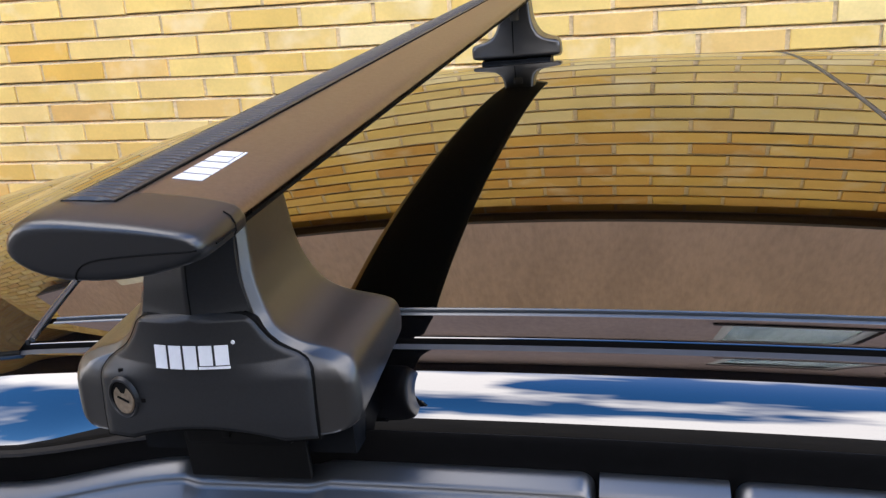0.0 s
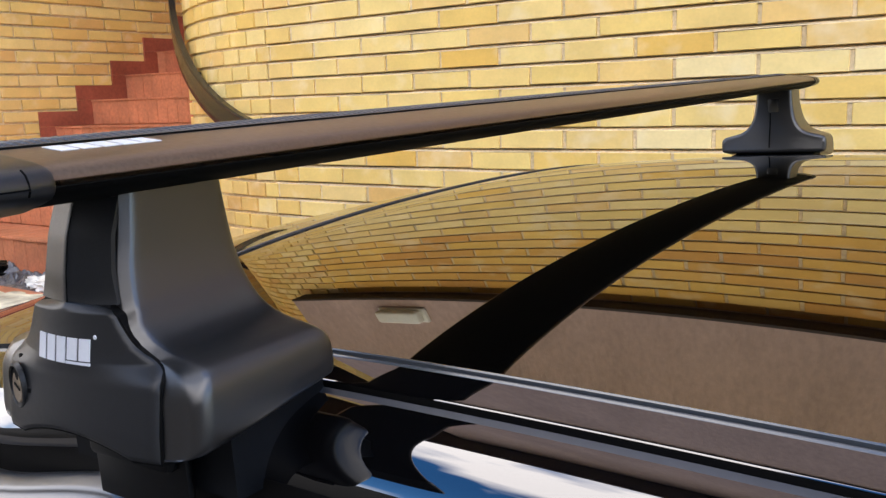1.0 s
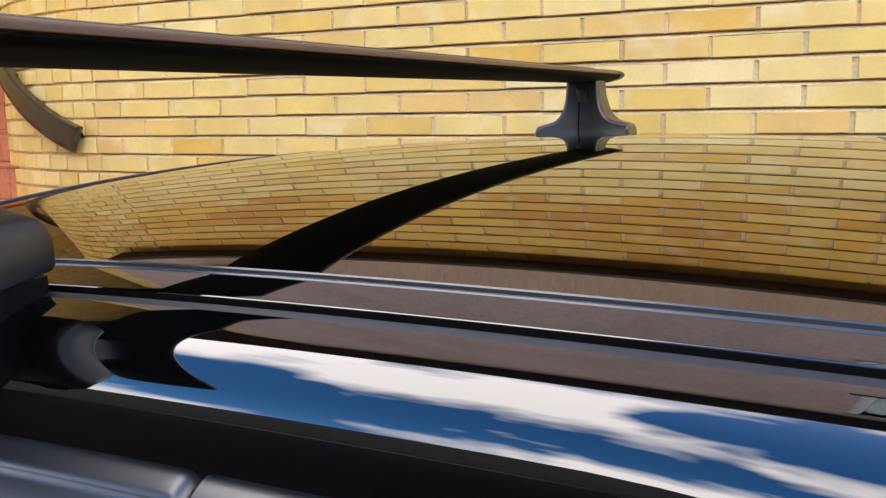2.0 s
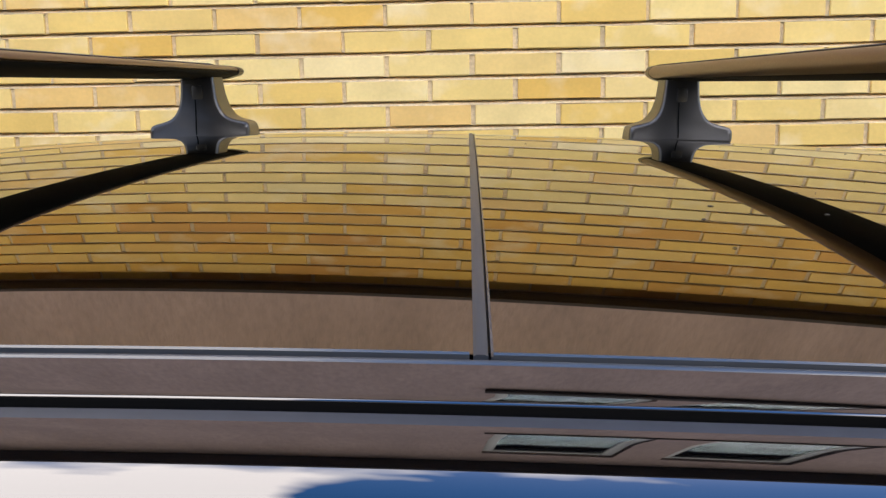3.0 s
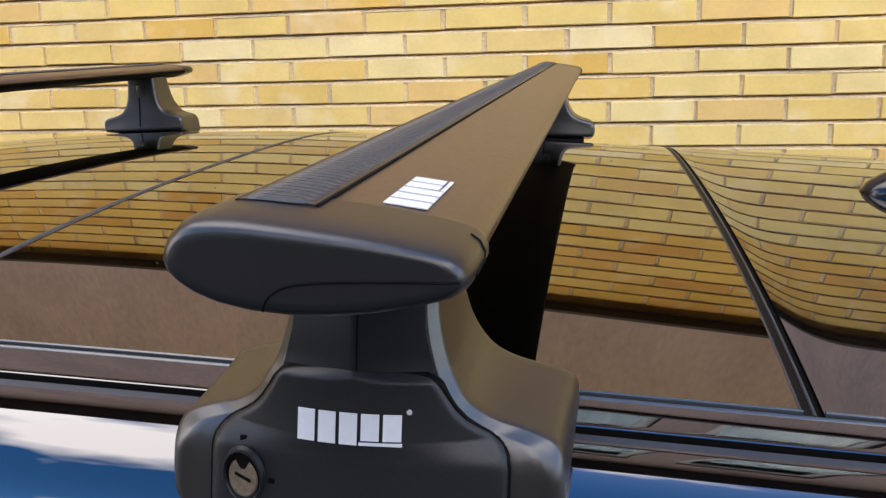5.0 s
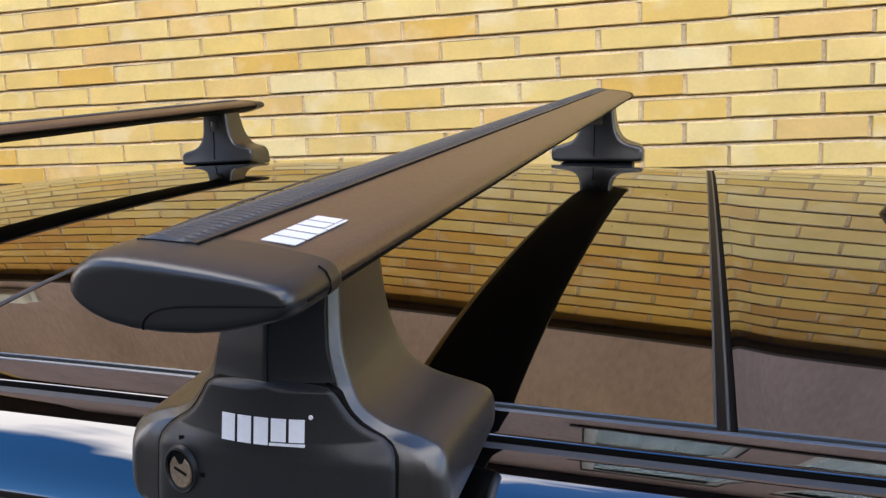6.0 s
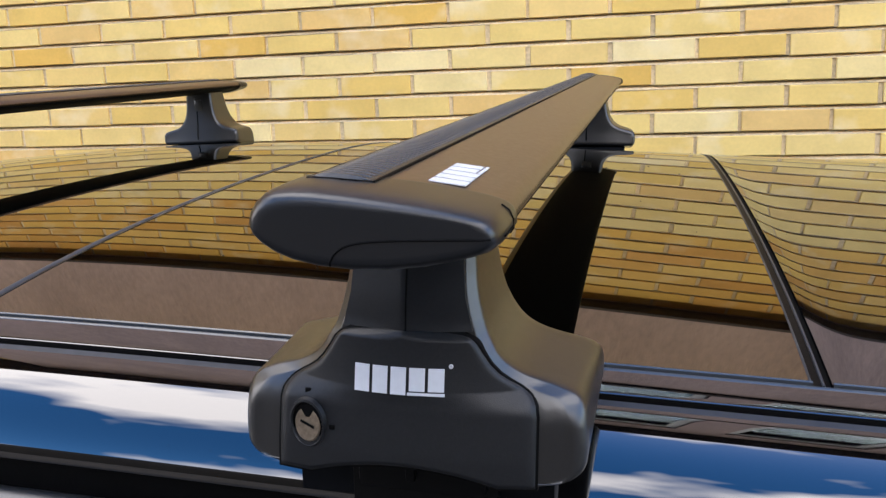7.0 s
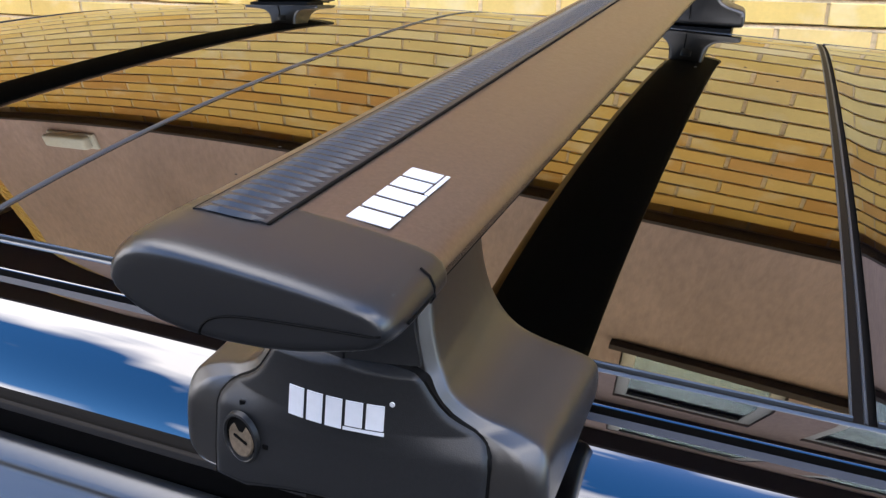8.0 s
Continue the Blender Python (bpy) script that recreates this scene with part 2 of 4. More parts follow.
def loft(bm, rings, closed=True, caps=True):
    """Faces between rings of points, each ring of one length."""
    vs = [[bm.verts.new(p) for p in ring] for ring in rings]
    n = len(rings[0])
    for a, b in zip(vs, vs[1:]):
        for i in range(n if closed else n - 1):
            j = (i + 1) % n
            bm.faces.new((a[i], a[j], b[j], b[i]))
    if caps and closed:
        bm.faces.new(vs[0])
        bm.faces.new(list(reversed(vs[-1])))
    return bm


def sheet(bm, nu, nv, at, thick=0.0, down=Vector((0, 0, -1))):
    """A grid at(u, v) with u, v from 0 to 1, with a thickness and a closed rim."""
    top = [[bm.verts.new(at(i / nu, j / nv)) for j in range(nv + 1)] for i in range(nu + 1)]
    for i in range(nu):
        for j in range(nv):
            bm.faces.new((top[i][j], top[i + 1][j], top[i + 1][j + 1], top[i][j + 1]))
    if thick:
        rim = [top[i][0] for i in range(nu + 1)] + [top[nu][j] for j in range(1, nv + 1)] + \
              [top[i][nv] for i in range(nu - 1, -1, -1)] + [top[0][j] for j in range(nv - 1, 0, -1)]
        low = [bm.verts.new(v.co + down * thick) for v in rim]
        for k in range(len(rim)):
            k2 = (k + 1) % len(rim)
            bm.faces.new((rim[k], low[k], low[k2], rim[k2]))
        bm.faces.new(low)
    return bm


def sweep(bm, path, profile, side, up=Vector((0, 0, 1)), caps=True):
    """A profile of (side, up) offsets carried along a path."""
    rings = []
    for p in path:
        p = Vector(p)
        rings.append([p + side * a + up * b for a, b in profile])
    return loft(bm, rings, True, caps)


def tube(bm, path, r, n=10):
    """A round tube along a path."""
    rings = []
    for i, p in enumerate(path):
        p = Vector(p)
        t = (Vector(path[min(i + 1, len(path) - 1)]) - Vector(path[max(i - 1, 0)])).normalized()
        a = t.cross(Vector((0, 0, 1)))
        a = a.normalized() if a.length > 1e-4 else Vector((1, 0, 0))
        b = a.cross(t)
        rings.append([p + a * (r * math.cos(k * math.tau / n)) + b * (r * math.sin(k * math.tau / n)) for k in range(n)])
    return loft(bm, rings)


def lathe(bm, profile, n=24, m=None):
    """A round form from (radius, height) pairs about z."""
    rings = [[Vector((r * math.cos(k * math.tau / n), r * math.sin(k * math.tau / n), z)) for k in range(n)] for r, z in profile]
    if m is not None:
        rings = [[m @ p for p in ring] for ring in rings]
    return loft(bm, rings)


def curve_at(table, x):
    """Linear reading of a table of (x, value)."""
    xs, vs = zip(*table)
    return float(np.interp(x, xs, vs))


# ---- ground ----
TOP = 1.46  # height of the roof rack's feet over the ground
bm = bmesh.new()
sheet(bm, 40, 40, lambda u, v: Vector(((u - 0.5) * 2400 * abs(u - 0.5) * 2 + 0.0, (v - 0.5) * 2400 * abs(v - 0.5) * 2, 0)))
structure("ground", bm, M_paving, "dark asphalt yard under the parked car", "ground")
# unseen dark wall added behind the camera, so that glossy parts mirror something dark
bm = bmesh.new()
box(bm, -16, 18, -7.6, -7.3, 0, 5.2, 0.02)
structure("wall_yard", bm, M_yard, "plain dark wall added across the yard, unseen, to darken reflections", "wall")

# ---- house: brick wall with a rounded corner ----
WALL = pose(-0.1146, 2.5779, TOP + 0.3231, 0, 0, -1.2743)   # middle of one head joint, on the bricks' face
BW, BH, JOINT, BED = 0.2665, 0.0766, 0.0135, 0.0138
BRICK_TOP, BRICK_LOW = 12, -23       # courses
CORNER_X, CORNER_R = -2.42, 1.6      # where the flat wall ends and the round corner begins
FLAT_END = 7.4


def brick_verts(s0, s1, z0, z1, rnd, proud=0.0):
    """A brick's twelve corners in (along, out, up): the face is at out = 0, the mortar lies behind."""
    c = 0.0022
    j = lambda a: rnd.uniform(-a, a)
    s0, s1, z0, z1 = s0 + j(0.0026), s1 + j(0.0026), z0 + j(0.0016), z1 + j(0.0016)
    o = proud + j(0.0012)
    back = 0.03
    return [(s0, back, z0), (s1, back, z0), (s1, back, z1), (s0, back, z1),
            (s0, o + c, z0), (s1, o + c, z0 + j(0.0014)), (s1, o + c, z1), (s0, o + c, z1 + j(0.0014)),
            (s0 + c, o, z0 + c), (s1 - c, o, z0 + c), (s1 - c, o, z1 - c), (s0 + c, o, z1 - c)]


BRICK_FACES = [(8, 9, 10, 11), (4, 5, 9, 8), (5, 6, 10, 9), (6, 7, 11, 10), (7, 4, 8, 11), (0, 1, 5, 4), (1, 2, 6, 5), (2, 3, 7, 6), (3, 0, 4, 7)]

wall_mesh = bmesh.new()
zlow, zhigh = BH * (BRICK_LOW - 0.5), BH * (BRICK_TOP + 0.5)
SET_BACK = 0.045      # the top course under the overhang is set back
box(wall_mesh, CORNER_X, FLAT_END, 0.025, 0.33, zlow - 0.2, zhigh - BH)
box(wall_mesh, CORNER_X, FLAT_END, 0.010 + SET_BACK, 0.33, zhigh - BH, zhigh)
for c in range(BRICK_LOW, BRICK_TOP):
    box(wall_mesh, CORNER_X, FLAT_END, 0.0075, 0.0255, c * BH - BH / 2 + BED / 2 + 0.001, c * BH + BH / 2 - BED / 2 - 0.001)
# bed joints struck with a slope: flush with the brick below, drawn in under the brick above
for c in range(BRICK_LOW, BRICK_TOP - 1):
    z0 = c * BH + BH / 2 - BED / 2
    loft(wall_mesh, [[Vector((x, o, z)) for o, z in ((0.0012, z0 + 0.0003), (0.0180, z0 + 0.0113), (0.0255, z0 + 0.0113), (0.0255, z0 + 0.0003))] for x in (CORNER_X, FLAT_END)])
wall_house = structure("wall_house", wall_mesh, M_mortar, "yellow brick house wall with recessed pale joints", "wall")
wall_house.matrix_world = WALL

rnd = random.Random(5)
brick_mesh = []
for k in range(14):
    me = bpy.data.meshes.new("brick")
    me.from_pydata(brick_verts(JOINT / 2, BW - JOINT / 2, -BH / 2 + BED / 2, BH / 2 - BED / 2, rnd), [], BRICK_FACES)
    me.materials.append(M_brick)
    brick_mesh.append(me)
tint_mesh = {}
for key, mt in (("ochre", M_brick_ochre), ("tan", M_brick_tan), ("pale", M_brick_pale)):
    me = brick_mesh[0].copy()
    me.materials.clear()
    me.materials.append(mt)
    tint_mesh[key] = me
# bricks of a colour of their own: course, left joint
TINT = {(0, 0): "ochre", (0, -1): "tan", (-1, -2.5): "ochre", (-1, -5.5): "ochre", (-3, -3.5): "tan", (-3, -2.5): "tan", (-3, 2.5): "ochre",
        (-4, 1): "tan", (-1, 4.5): "tan", (-2, 3): "pale", (-2, 0): "pale", (-1, 7.5): "ochre", (-2, -2): "pale", (-5, -2.5): "pale",
        (-6, -7): "ochre", (-5, -7.5): "ochre", (-6, -6): "tan", (1, 3.5): "tan", (2, -4): "tan", (3, 0.5): "ochre", (4, 2): "tan", (5, -2.5): "tan",
        (7, 1.5): "ochre", (6, 4): "tan", (8, -1): "tan", (9, 2.5): "tan"}
placed, rest_v, rest_f, high_v, high_f = 0, [], [], [], []


def add_rest(verts, course):
    vv, ff = (high_v, high_f) if course >= 5 else (rest_v, rest_f)
    o = len(vv)
    vv.extend(verts)
    ff.extend([tuple(i + o for i in f) for f in BRICK_FACES])


piece_list = []
for c in range(BRICK_LOW, BRICK_TOP + 1):
    shift = 0.5 if c % 2 else 0.0
    u = math.ceil((CORNER_X / BW - shift)) + shift
    start = CORNER_X if c % 2 else CORNER_X - BW / 4
    if u * BW - start > 0.03:
        add_rest([(s, o + (SET_BACK if c == BRICK_TOP else 0), z + c * BH) for s, o, z in brick_verts(start + JOINT / 2, u * BW - JOINT / 2, -BH / 2 + BED / 2, BH / 2 - BED / 2, rnd)], c)
    while (u + 1) * BW < FLAT_END:
        if -6 <= c <= 4 and -8.6 < u < 14.5 and placed < 300:
            piece_list.append((c, u))
            placed += 1
        else:
            add_rest([(u * BW + s, o + (SET_BACK if c == BRICK_TOP else 0), z + c * BH) for s, o, z in brick_verts(JOINT / 2, BW - JOINT / 2, -BH / 2 + BED / 2, BH / 2 - BED / 2, rnd)], c)
        u += 1
# the round corner: half bricks on an arc, then straight on beside the stairs
HEAD = BW / 2
CORNER_TOP = 47                      # the round corner goes up to the eaves
zcorner = BH * (CORNER_TOP + 0.5)
n_arc = int(radians(92) * CORNER_R / HEAD)
corner_frame = bmesh.new()
arc_in = [[Vector((CORNER_X - (CORNER_R - d) * math.sin(a), CORNER_R - (CORNER_R - d) * math.cos(a), z)) for z, d in ((zlow - 0.2, 0.014), (zcorner, 0.014), (zcorner, 0.33), (zlow - 0.2, 0.33))]
          for a in [radians(92) * k / 40 for k in range(41)]]
loft(corner_frame, arc_in)
wall_corner = structure("wall_corner", corner_frame, M_mortar, "rounded yellow brick house corner beside the stairs", "wall")
wall_corner.matrix_world = WALL
arc_v, arc_f, arc_pieces = [], [], []


def arc_point(s, o, z, a0=0.0):
    a, r = a0 + s / CORNER_R, CORNER_R - o
    return (-r * math.sin(a), -r * math.cos(a), z)


ARC_FACES = [tuple(reversed(f)) for f in BRICK_FACES]
for c in range(BRICK_LOW, CORNER_TOP + 1):
    k = 0.0 if c % 2 else 0.5
    while k < n_arc:
        a0 = k * HEAD / CORNER_R
        if -6 <= c <= 7:
            arc_pieces.append((c, a0))
        else:
            o = len(arc_v)
            arc_v.extend([(CORNER_X + x, CORNER_R + y, z + c * BH) for x, y, z in
                          [arc_point(*p, a0) for p in brick_verts(JOINT / 2, HEAD - JOINT / 2, -BH / 2 + BED / 2, BH / 2 - BED / 2, rnd)]])
            arc_f.extend([tuple(i + o for i in f) for f in ARC_FACES])
        k += 1.0
arc_mesh = []
for k in range(5):
    me = bpy.data.meshes.new("brick")
    me.from_pydata([arc_point(*p) for p in brick_verts(JOINT / 2, HEAD - JOINT / 2, -BH / 2 + BED / 2, BH / 2 - BED / 2, rnd)], [], ARC_FACES)
    me.materials.append(M_brick)
    arc_mesh.append(me)
for nm, vv, ff, par, mt in (("bricks", rest_v, rest_f, wall_house, M_brick_rest), ("bricks", high_v, high_f, wall_house, M_brick_upper), ("bricks", arc_v, arc_f, wall_corner, M_brick_rest)):
    me = bpy.data.meshes.new(nm)
    me.from_pydata(vv, [], ff)
    me.materials.append(mt)
    ob = new(nm, me)
    ob.parent = par
    tagged(ob, "", "", "", "stuff")

# upper storey: brown stucco, standing out over the bricks
OUT = 0.11
UP0, UP1 = zhigh, 4.05 - 0.3231
STUCCO_END = -2.67
WIN = [(0.63, 1.33), (1.58, 2.28)]
WZ0, WZ1, WCURT = 2.03, 3.25, 2.95
xs = [STUCCO_END, WIN[0][0] + 0.1146, WIN[0][1] + 0.1146, WIN[1][0] + 0.1146, WIN[1][1] + 0.1146, FLAT_END]
upper = bmesh.new()
for a, b in ((0, 1), (2, 3), (4, 5)):
    box(upper, xs[a], xs[b], -OUT, 0.1, UP0, UP1)
for a, b in ((1, 2), (3, 4)):
    box(upper, xs[a], xs[b], -OUT, 0.1, UP0, WZ0)
    box(upper, xs[a], xs[b], -OUT, 0.1, WZ1, UP1)
bmesh.ops.remove_doubles(upper, verts=upper.verts, dist=1e-5)
wall_upper = structure("wall_upper", upper, M_stucco, "rough brown stucco wall of the upper storey", "wall")
wall_upper.matrix_world = WALL
bm = bmesh.new()
box(bm, STUCCO_END, FLAT_END, -OUT - 0.006, 0.0, UP0 - 0.022, UP0 - 0.002)
ob = structure("trim_soffit", bm, M_soffit, "dark brown boards under the overhanging storey", "trim")
ob.matrix_world = WALL
for k, (a, b) in enumerate(((1, 2), (3, 4))):
    w = tagged(thing("window_%d" % (k + 1), "white-framed upper window with a pale curtain", "window"), kind="structure")
    w.matrix_world = WALL @ Matrix.Translation((0, 0.05, 0))
    x0, x1 = xs[a], xs[b]
    bm = bmesh.new()
    f = 0.06
    for bx in ((x0, x0 + f, WZ0, WZ1), (x1 - f, x1, WZ0, WZ1), (x0 + f, x1 - f, WZ0, WZ0 + f), (x0 + f, x1 - f, WZ1 - f, WZ1)):
        box(bm, bx[0], bx[1], -0.09, -0.03, bx[2], bx[3], 0.004)
    part("window_frame", bm, M_frame, w)
    bm = bmesh.new()
    box(bm, x0 + f, x1 - f, -0.066, -0.060, WZ0 + f, WZ1 - f)
    part("pane", bm, M_winglass, w).visible_shadow = False
    bm = bmesh.new()
    sheet(bm, 60, 2, lambda u, v: Vector((x0 + u * (x1 - x0), -0.035 + 0.008 * math.sin(u * 60), WZ0 + v * (WCURT - WZ0))), 0.002, Vector((0, 1, 0)))
    part("curtain", bm, M_curtain, w, "pale half-height curtain behind the pane")
    # matt black panel: the darkness of the room is put into its colour
    bm = bmesh.new()
    box(bm, x0 - 0.05, x1 + 0.05, 0.102, 0.12, WZ0 - 0.05, WZ1 + 0.05)
    part("backing", bm, M_under, w, "matt black panel in place of the unlit room")
# one long sill under both windows
bm = bmesh.new()
box(bm, xs[1] - 0.05, xs[4] + 0.05, -OUT - 0.065, 0.0, WZ0 - 0.05, WZ0 - 0.002, 0.004)
ob = structure("trim_sill", bm, M_soffit, "long dark brown sill under the upper windows", "trim")
ob.matrix_world = WALL
# eaves and roof of the house
bm = bmesh.new()
box(bm, -5.6, FLAT_END + 0.4, -OUT - 0.79, 0.4, UP1, UP1 + 0.04)
box(bm, -5.6, -2.0, 0.4, 8.6, UP1, UP1 + 0.04)
box(bm, -5.6, FLAT_END + 0.4, -OUT - 0.82, -OUT - 0.79, UP1 - 0.02, UP1 + 0.16)
ob = structure("trim_eaves", bm, M_soffit, "dark brown eaves board along the house roof", "trim")
ob.matrix_world = WALL
bm = bmesh.new()
rings = [[Vector((x, y, z)) for y, z in ((-OUT - 0.85, UP1 + 0.05), (4.2, UP1 + 1.75), (8.8, UP1 + 0.05), (8.8, UP1 + 0.17), (4.2, UP1 + 1.9), (-OUT - 0.85, UP1 + 0.17))] for x in (-5.7, FLAT_END + 0.5)]
loft(bm, rings)
ob = structure("house_roof", bm, M_rooftile, "dark pitched house roof", "roof")
ob.matrix_world = WALL
bm = bmesh.new()
box(bm, -2.4, FLAT_END, 8.0, 8.3, zlow - 0.2, UP1)
box(bm, FLAT_END - 0.3, FLAT_END, 0.4, 8.0, zlow - 0.2, UP1)
box(bm, -3.98, -3.7, 1.7, 8.0, UP0, UP1)
ob = structure("wall_back", bm, M_stucco, "plain brown stucco outer walls of the house", "wall")
ob.matrix_world = WALL

# white lamp on the stucco, just above the soffit
lampbody = thing("wall_lamp", "white rectangular bulkhead lamp on brown stucco", "lamp")
lampbody.matrix_world = WALL @ Matrix.Translation((-1.93, -OUT, 1.105))
bm = bmesh.new()
box(bm, -0.145, 0.145, -0.025, 0.0, -0.07, 0.07, 0.008)
part("base_plate", bm, M_lampwhite, lampbody)
bm = bmesh.new()
box(bm, -0.13, 0.13, -0.085, -0.02, -0.058, 0.058, 0.02, 3)
part("diffuser", bm, M_lampwhite, lampbody)

# ---- stairs beside the round corner ----
STAIR_X = -5.06
edges = {k: 3.431 + 0.289 * k for k in range(-2, 12)}
edges.update({-3: 2.38, -4: 2.08, -5: 1.78, -6: 1.48, -7: 1.18, -8: 0.88, -9: 0.58})
stair_frame = bmesh.new()
right_of = lambda k: -3.45 if k <= -6 else -2.98 if k <= -4 else (-3.05 if k == -3 else -2.45)
for k in range(-9, 10):
    z = TOP + 0.175 + 0.17 * k
    back = edges[k + 1] + 0.02 if k < 9 else 9.0
    if k >= 0:
        back = edges[k + 1] + 0.02
    box(stair_frame, STAIR_X, right_of(k), edges[k] + 0.012, back, 0.0 if k < -2 else z - 0.6, z - 0.012)
stairs = structure("stairs", stair_frame, M_tile, "outdoor stairs clad in red clay tiles", "stairs")
tile_n = 0
tile_joined = bmesh.new()
tread_tile = {}
for k in range(-5, 7):
    z = TOP + 0.175 + 0.17 * k
    right = right_of(k)
    n = int((right - STAIR_X) / 0.10)
    w = (right - STAIR_X) / n
    for i in range(n):
        x0 = STAIR_X + i * w + 0.002
        pieces = ((x0, x0 + w - 0.004, edges[k], edges[k] + 0.012, z - 0.166, z - 0.004), (x0, x0 + w - 0.004, edges[k] - 0.008, edges[k + 1] - 0.004, z - 0.012, z))
        for (a0, a1, b0, b1, c0, c1) in pieces:
            key = (round(a1 - a0, 4), round(b1 - b0, 4), round(c1 - c0, 4))
            if tile_n < 290 and -4 <= k <= 4:
                if key not in tread_tile:
                    t = bmesh.new()
                    box(t, 0, a1 - a0, 0, b1 - b0, 0, c1 - c0, 0.0015, 1)
                    tread_tile[key] = finish("tile", t, M_tile)
                ob = new("tile", tread_tile[key])
                ob.parent = stairs
                ob.location = (a0, b0, c0)
                tile_n += 1
            else:
                box(tile_joined, a0, a1, b0, b1, c0, c1)
ob = part("tiles", tile_joined, M_tile_rest, stairs)
tagged(ob, "", "", "", "stuff")

# brick wall on the far side of the stairs, with a stepped tile border
side_frame = bmesh.new()
box(side_frame, STAIR_X - 0.35, STAIR_X - 0.013, -0.4, 8.6, 0, TOP + 4.0)
wall_stairs = structure("wall_stairs", side_frame, M_mortar, "yellow brick wall beside the stairs", "wall")
sv, sf = [], []
for c in range(-20, 52):
    z = TOP + c * BH
    y = -0.4 + (0 if c % 2 else BW / 2)
    while y < 8.4:
        vs = brick_verts(JOINT / 2, BW - JOINT / 2, -BH / 2 + BED / 2, BH / 2 - BED / 2, rnd)
        o0 = len(sv)
        sv.extend([(STAIR_X - o, y + s, z + h) for s, o, h in vs])
        sf.extend([tuple(i + o0 for i in f) for f in BRICK_FACES])
        y += BW
me = bpy.data.meshes.new("bricks")
me.from_pydata(sv, [], sf)
me.materials.append(M_brick_rest)
ob = new("bricks", me)
ob.parent = wall_stairs
tagged(ob, "", "", "", "stuff")
bm = bmesh.new()
for k in range(-5, 8):
    z = TOP + 0.175 + 0.17 * k
    box(bm, STAIR_X, STAIR_X + 0.014, edges[k] - 0.11, edges[k + 1] - 0.112, z + 0.002, z + 0.10)
    box(bm, STAIR_X, STAIR_X + 0.0138, edges[k] - 0.111, edges[k] - 0.002, z - 0.17 + 0.002, z + 0.001)
border = structure("trim_stairs", bm, M_tile_dark, "stepped red tile border along the brick wall", "trim")
bm = bmesh.new()
box(bm, STAIR_X - 0.35, -2.4, 8.6, 8.9, 0, TOP + 4.0)
structure("wall_end", bm, M_stucco, "plain wall at the head of the stairs", "wall")

# handrail on the round corner
rail = thing("handrail", "bent dark flat handrail fixed to the round brick corner", "handrail")
rail.matrix_world = WALL
RAIL_TURN = [2.0 + 1.0 * k for k in range(70)]
pts = []
for th in RAIL_TURN:
    r = CORNER_R + 0.05
    q = min(th, 34.0)
    rise = -0.362 + 0.0085 * q + 0.00024 * q * q + 0.0248 * (th - q)
    pts.append((CORNER_X - r * math.sin(radians(th)), CORNER_R - r * math.cos(radians(th)), rise))
bm = bmesh.new()
rings = []
for i, p in enumerate(pts):
    th = radians(RAIL_TURN[i])
    out_dir = Vector((-math.sin(th), -math.cos(th), 0))
    upv = Vector((0.45 * math.cos(th), -0.45 * math.sin(th), 0.89))
    ring = []
    for a, b in ((-0.010, -0.030), (-0.007, -0.034), (0.007, -0.034), (0.010, -0.030), (0.012, 0.0), (0.010, 0.026), (0.012, 0.030), (0.010, 0.036), (-0.010, 0.036), (-0.012, 0.030), (-0.010, 0.026), (-0.012, 0.0)):
        ring.append(Vector(p) + out_dir * (1.5 * a) + upv * (1.7 * b - 0.012))
    rings.append(ring)
loft(bm, rings)
part("rail", bm, M_rail, rail)
for i in (1, 20, 40):
    th = radians(RAIL_TURN[i])
    bm = bmesh.new()
    p = Vector(pts[i])
    tube(bm, [p, p + Vector((math.sin(th), math.cos(th), 0)) * 0.075], 0.009)
    part("bracket", bm, M_steel, rail)

# tiled plinth with rubbish behind it
bm = bmesh.new()
box(bm, -3.43, -2.49, 0.92, 1.772, 0, TOP - 0.685, 0.012)
plinth = structure("plinth", bm, M_moss, "low mossy concrete plinth under red tile slabs", "plinth")
for k in range(4):
    bm = bmesh.new()
    box(bm, -3.435 + 0.2435 * k, -3.435 + 0.2435 * (k + 1) - 0.003, 0.90, 1.776, TOP - 0.685, TOP - 0.65, 0.004)
    part("tile_slab", bm, M_tile, plinth)
patch = thing("plaster_patch", "flaking pale mossy plaster on the red slab", "plaster")
bm = bmesh.new()


def patch_at(u, v):
    a, r = math.tau * u, v * (0.75 + 0.55 * noise.noise(Vector((2.2 * math.cos(math.tau * u), 2.2 * math.sin(math.tau * u), 3))) + 0.22 * noise.noise(Vector((7 * math.cos(math.tau * u), 7 * math.sin(math.tau * u), 8))))
    x, y = -3.08 + 0.40 * r * math.cos(a), 1.575 + 0.21 * r * math.sin(a)
    return Vector((x, min(y, 1.77), TOP - 0.650 + 0.003 + 0.012 * (1 - v ** 3) + 0.010 * noise.noise(Vector((x * 14, y * 14, 2))) * (1 - v)))


sheet(bm, 60, 12, patch_at, 0.003)
part("plaster", bm, M_patch, patch)
bag = thing("plastic_sheet", "crumpled grey plastic sheet lying along the red step", "plastic sheet")
bm = bmesh.new()


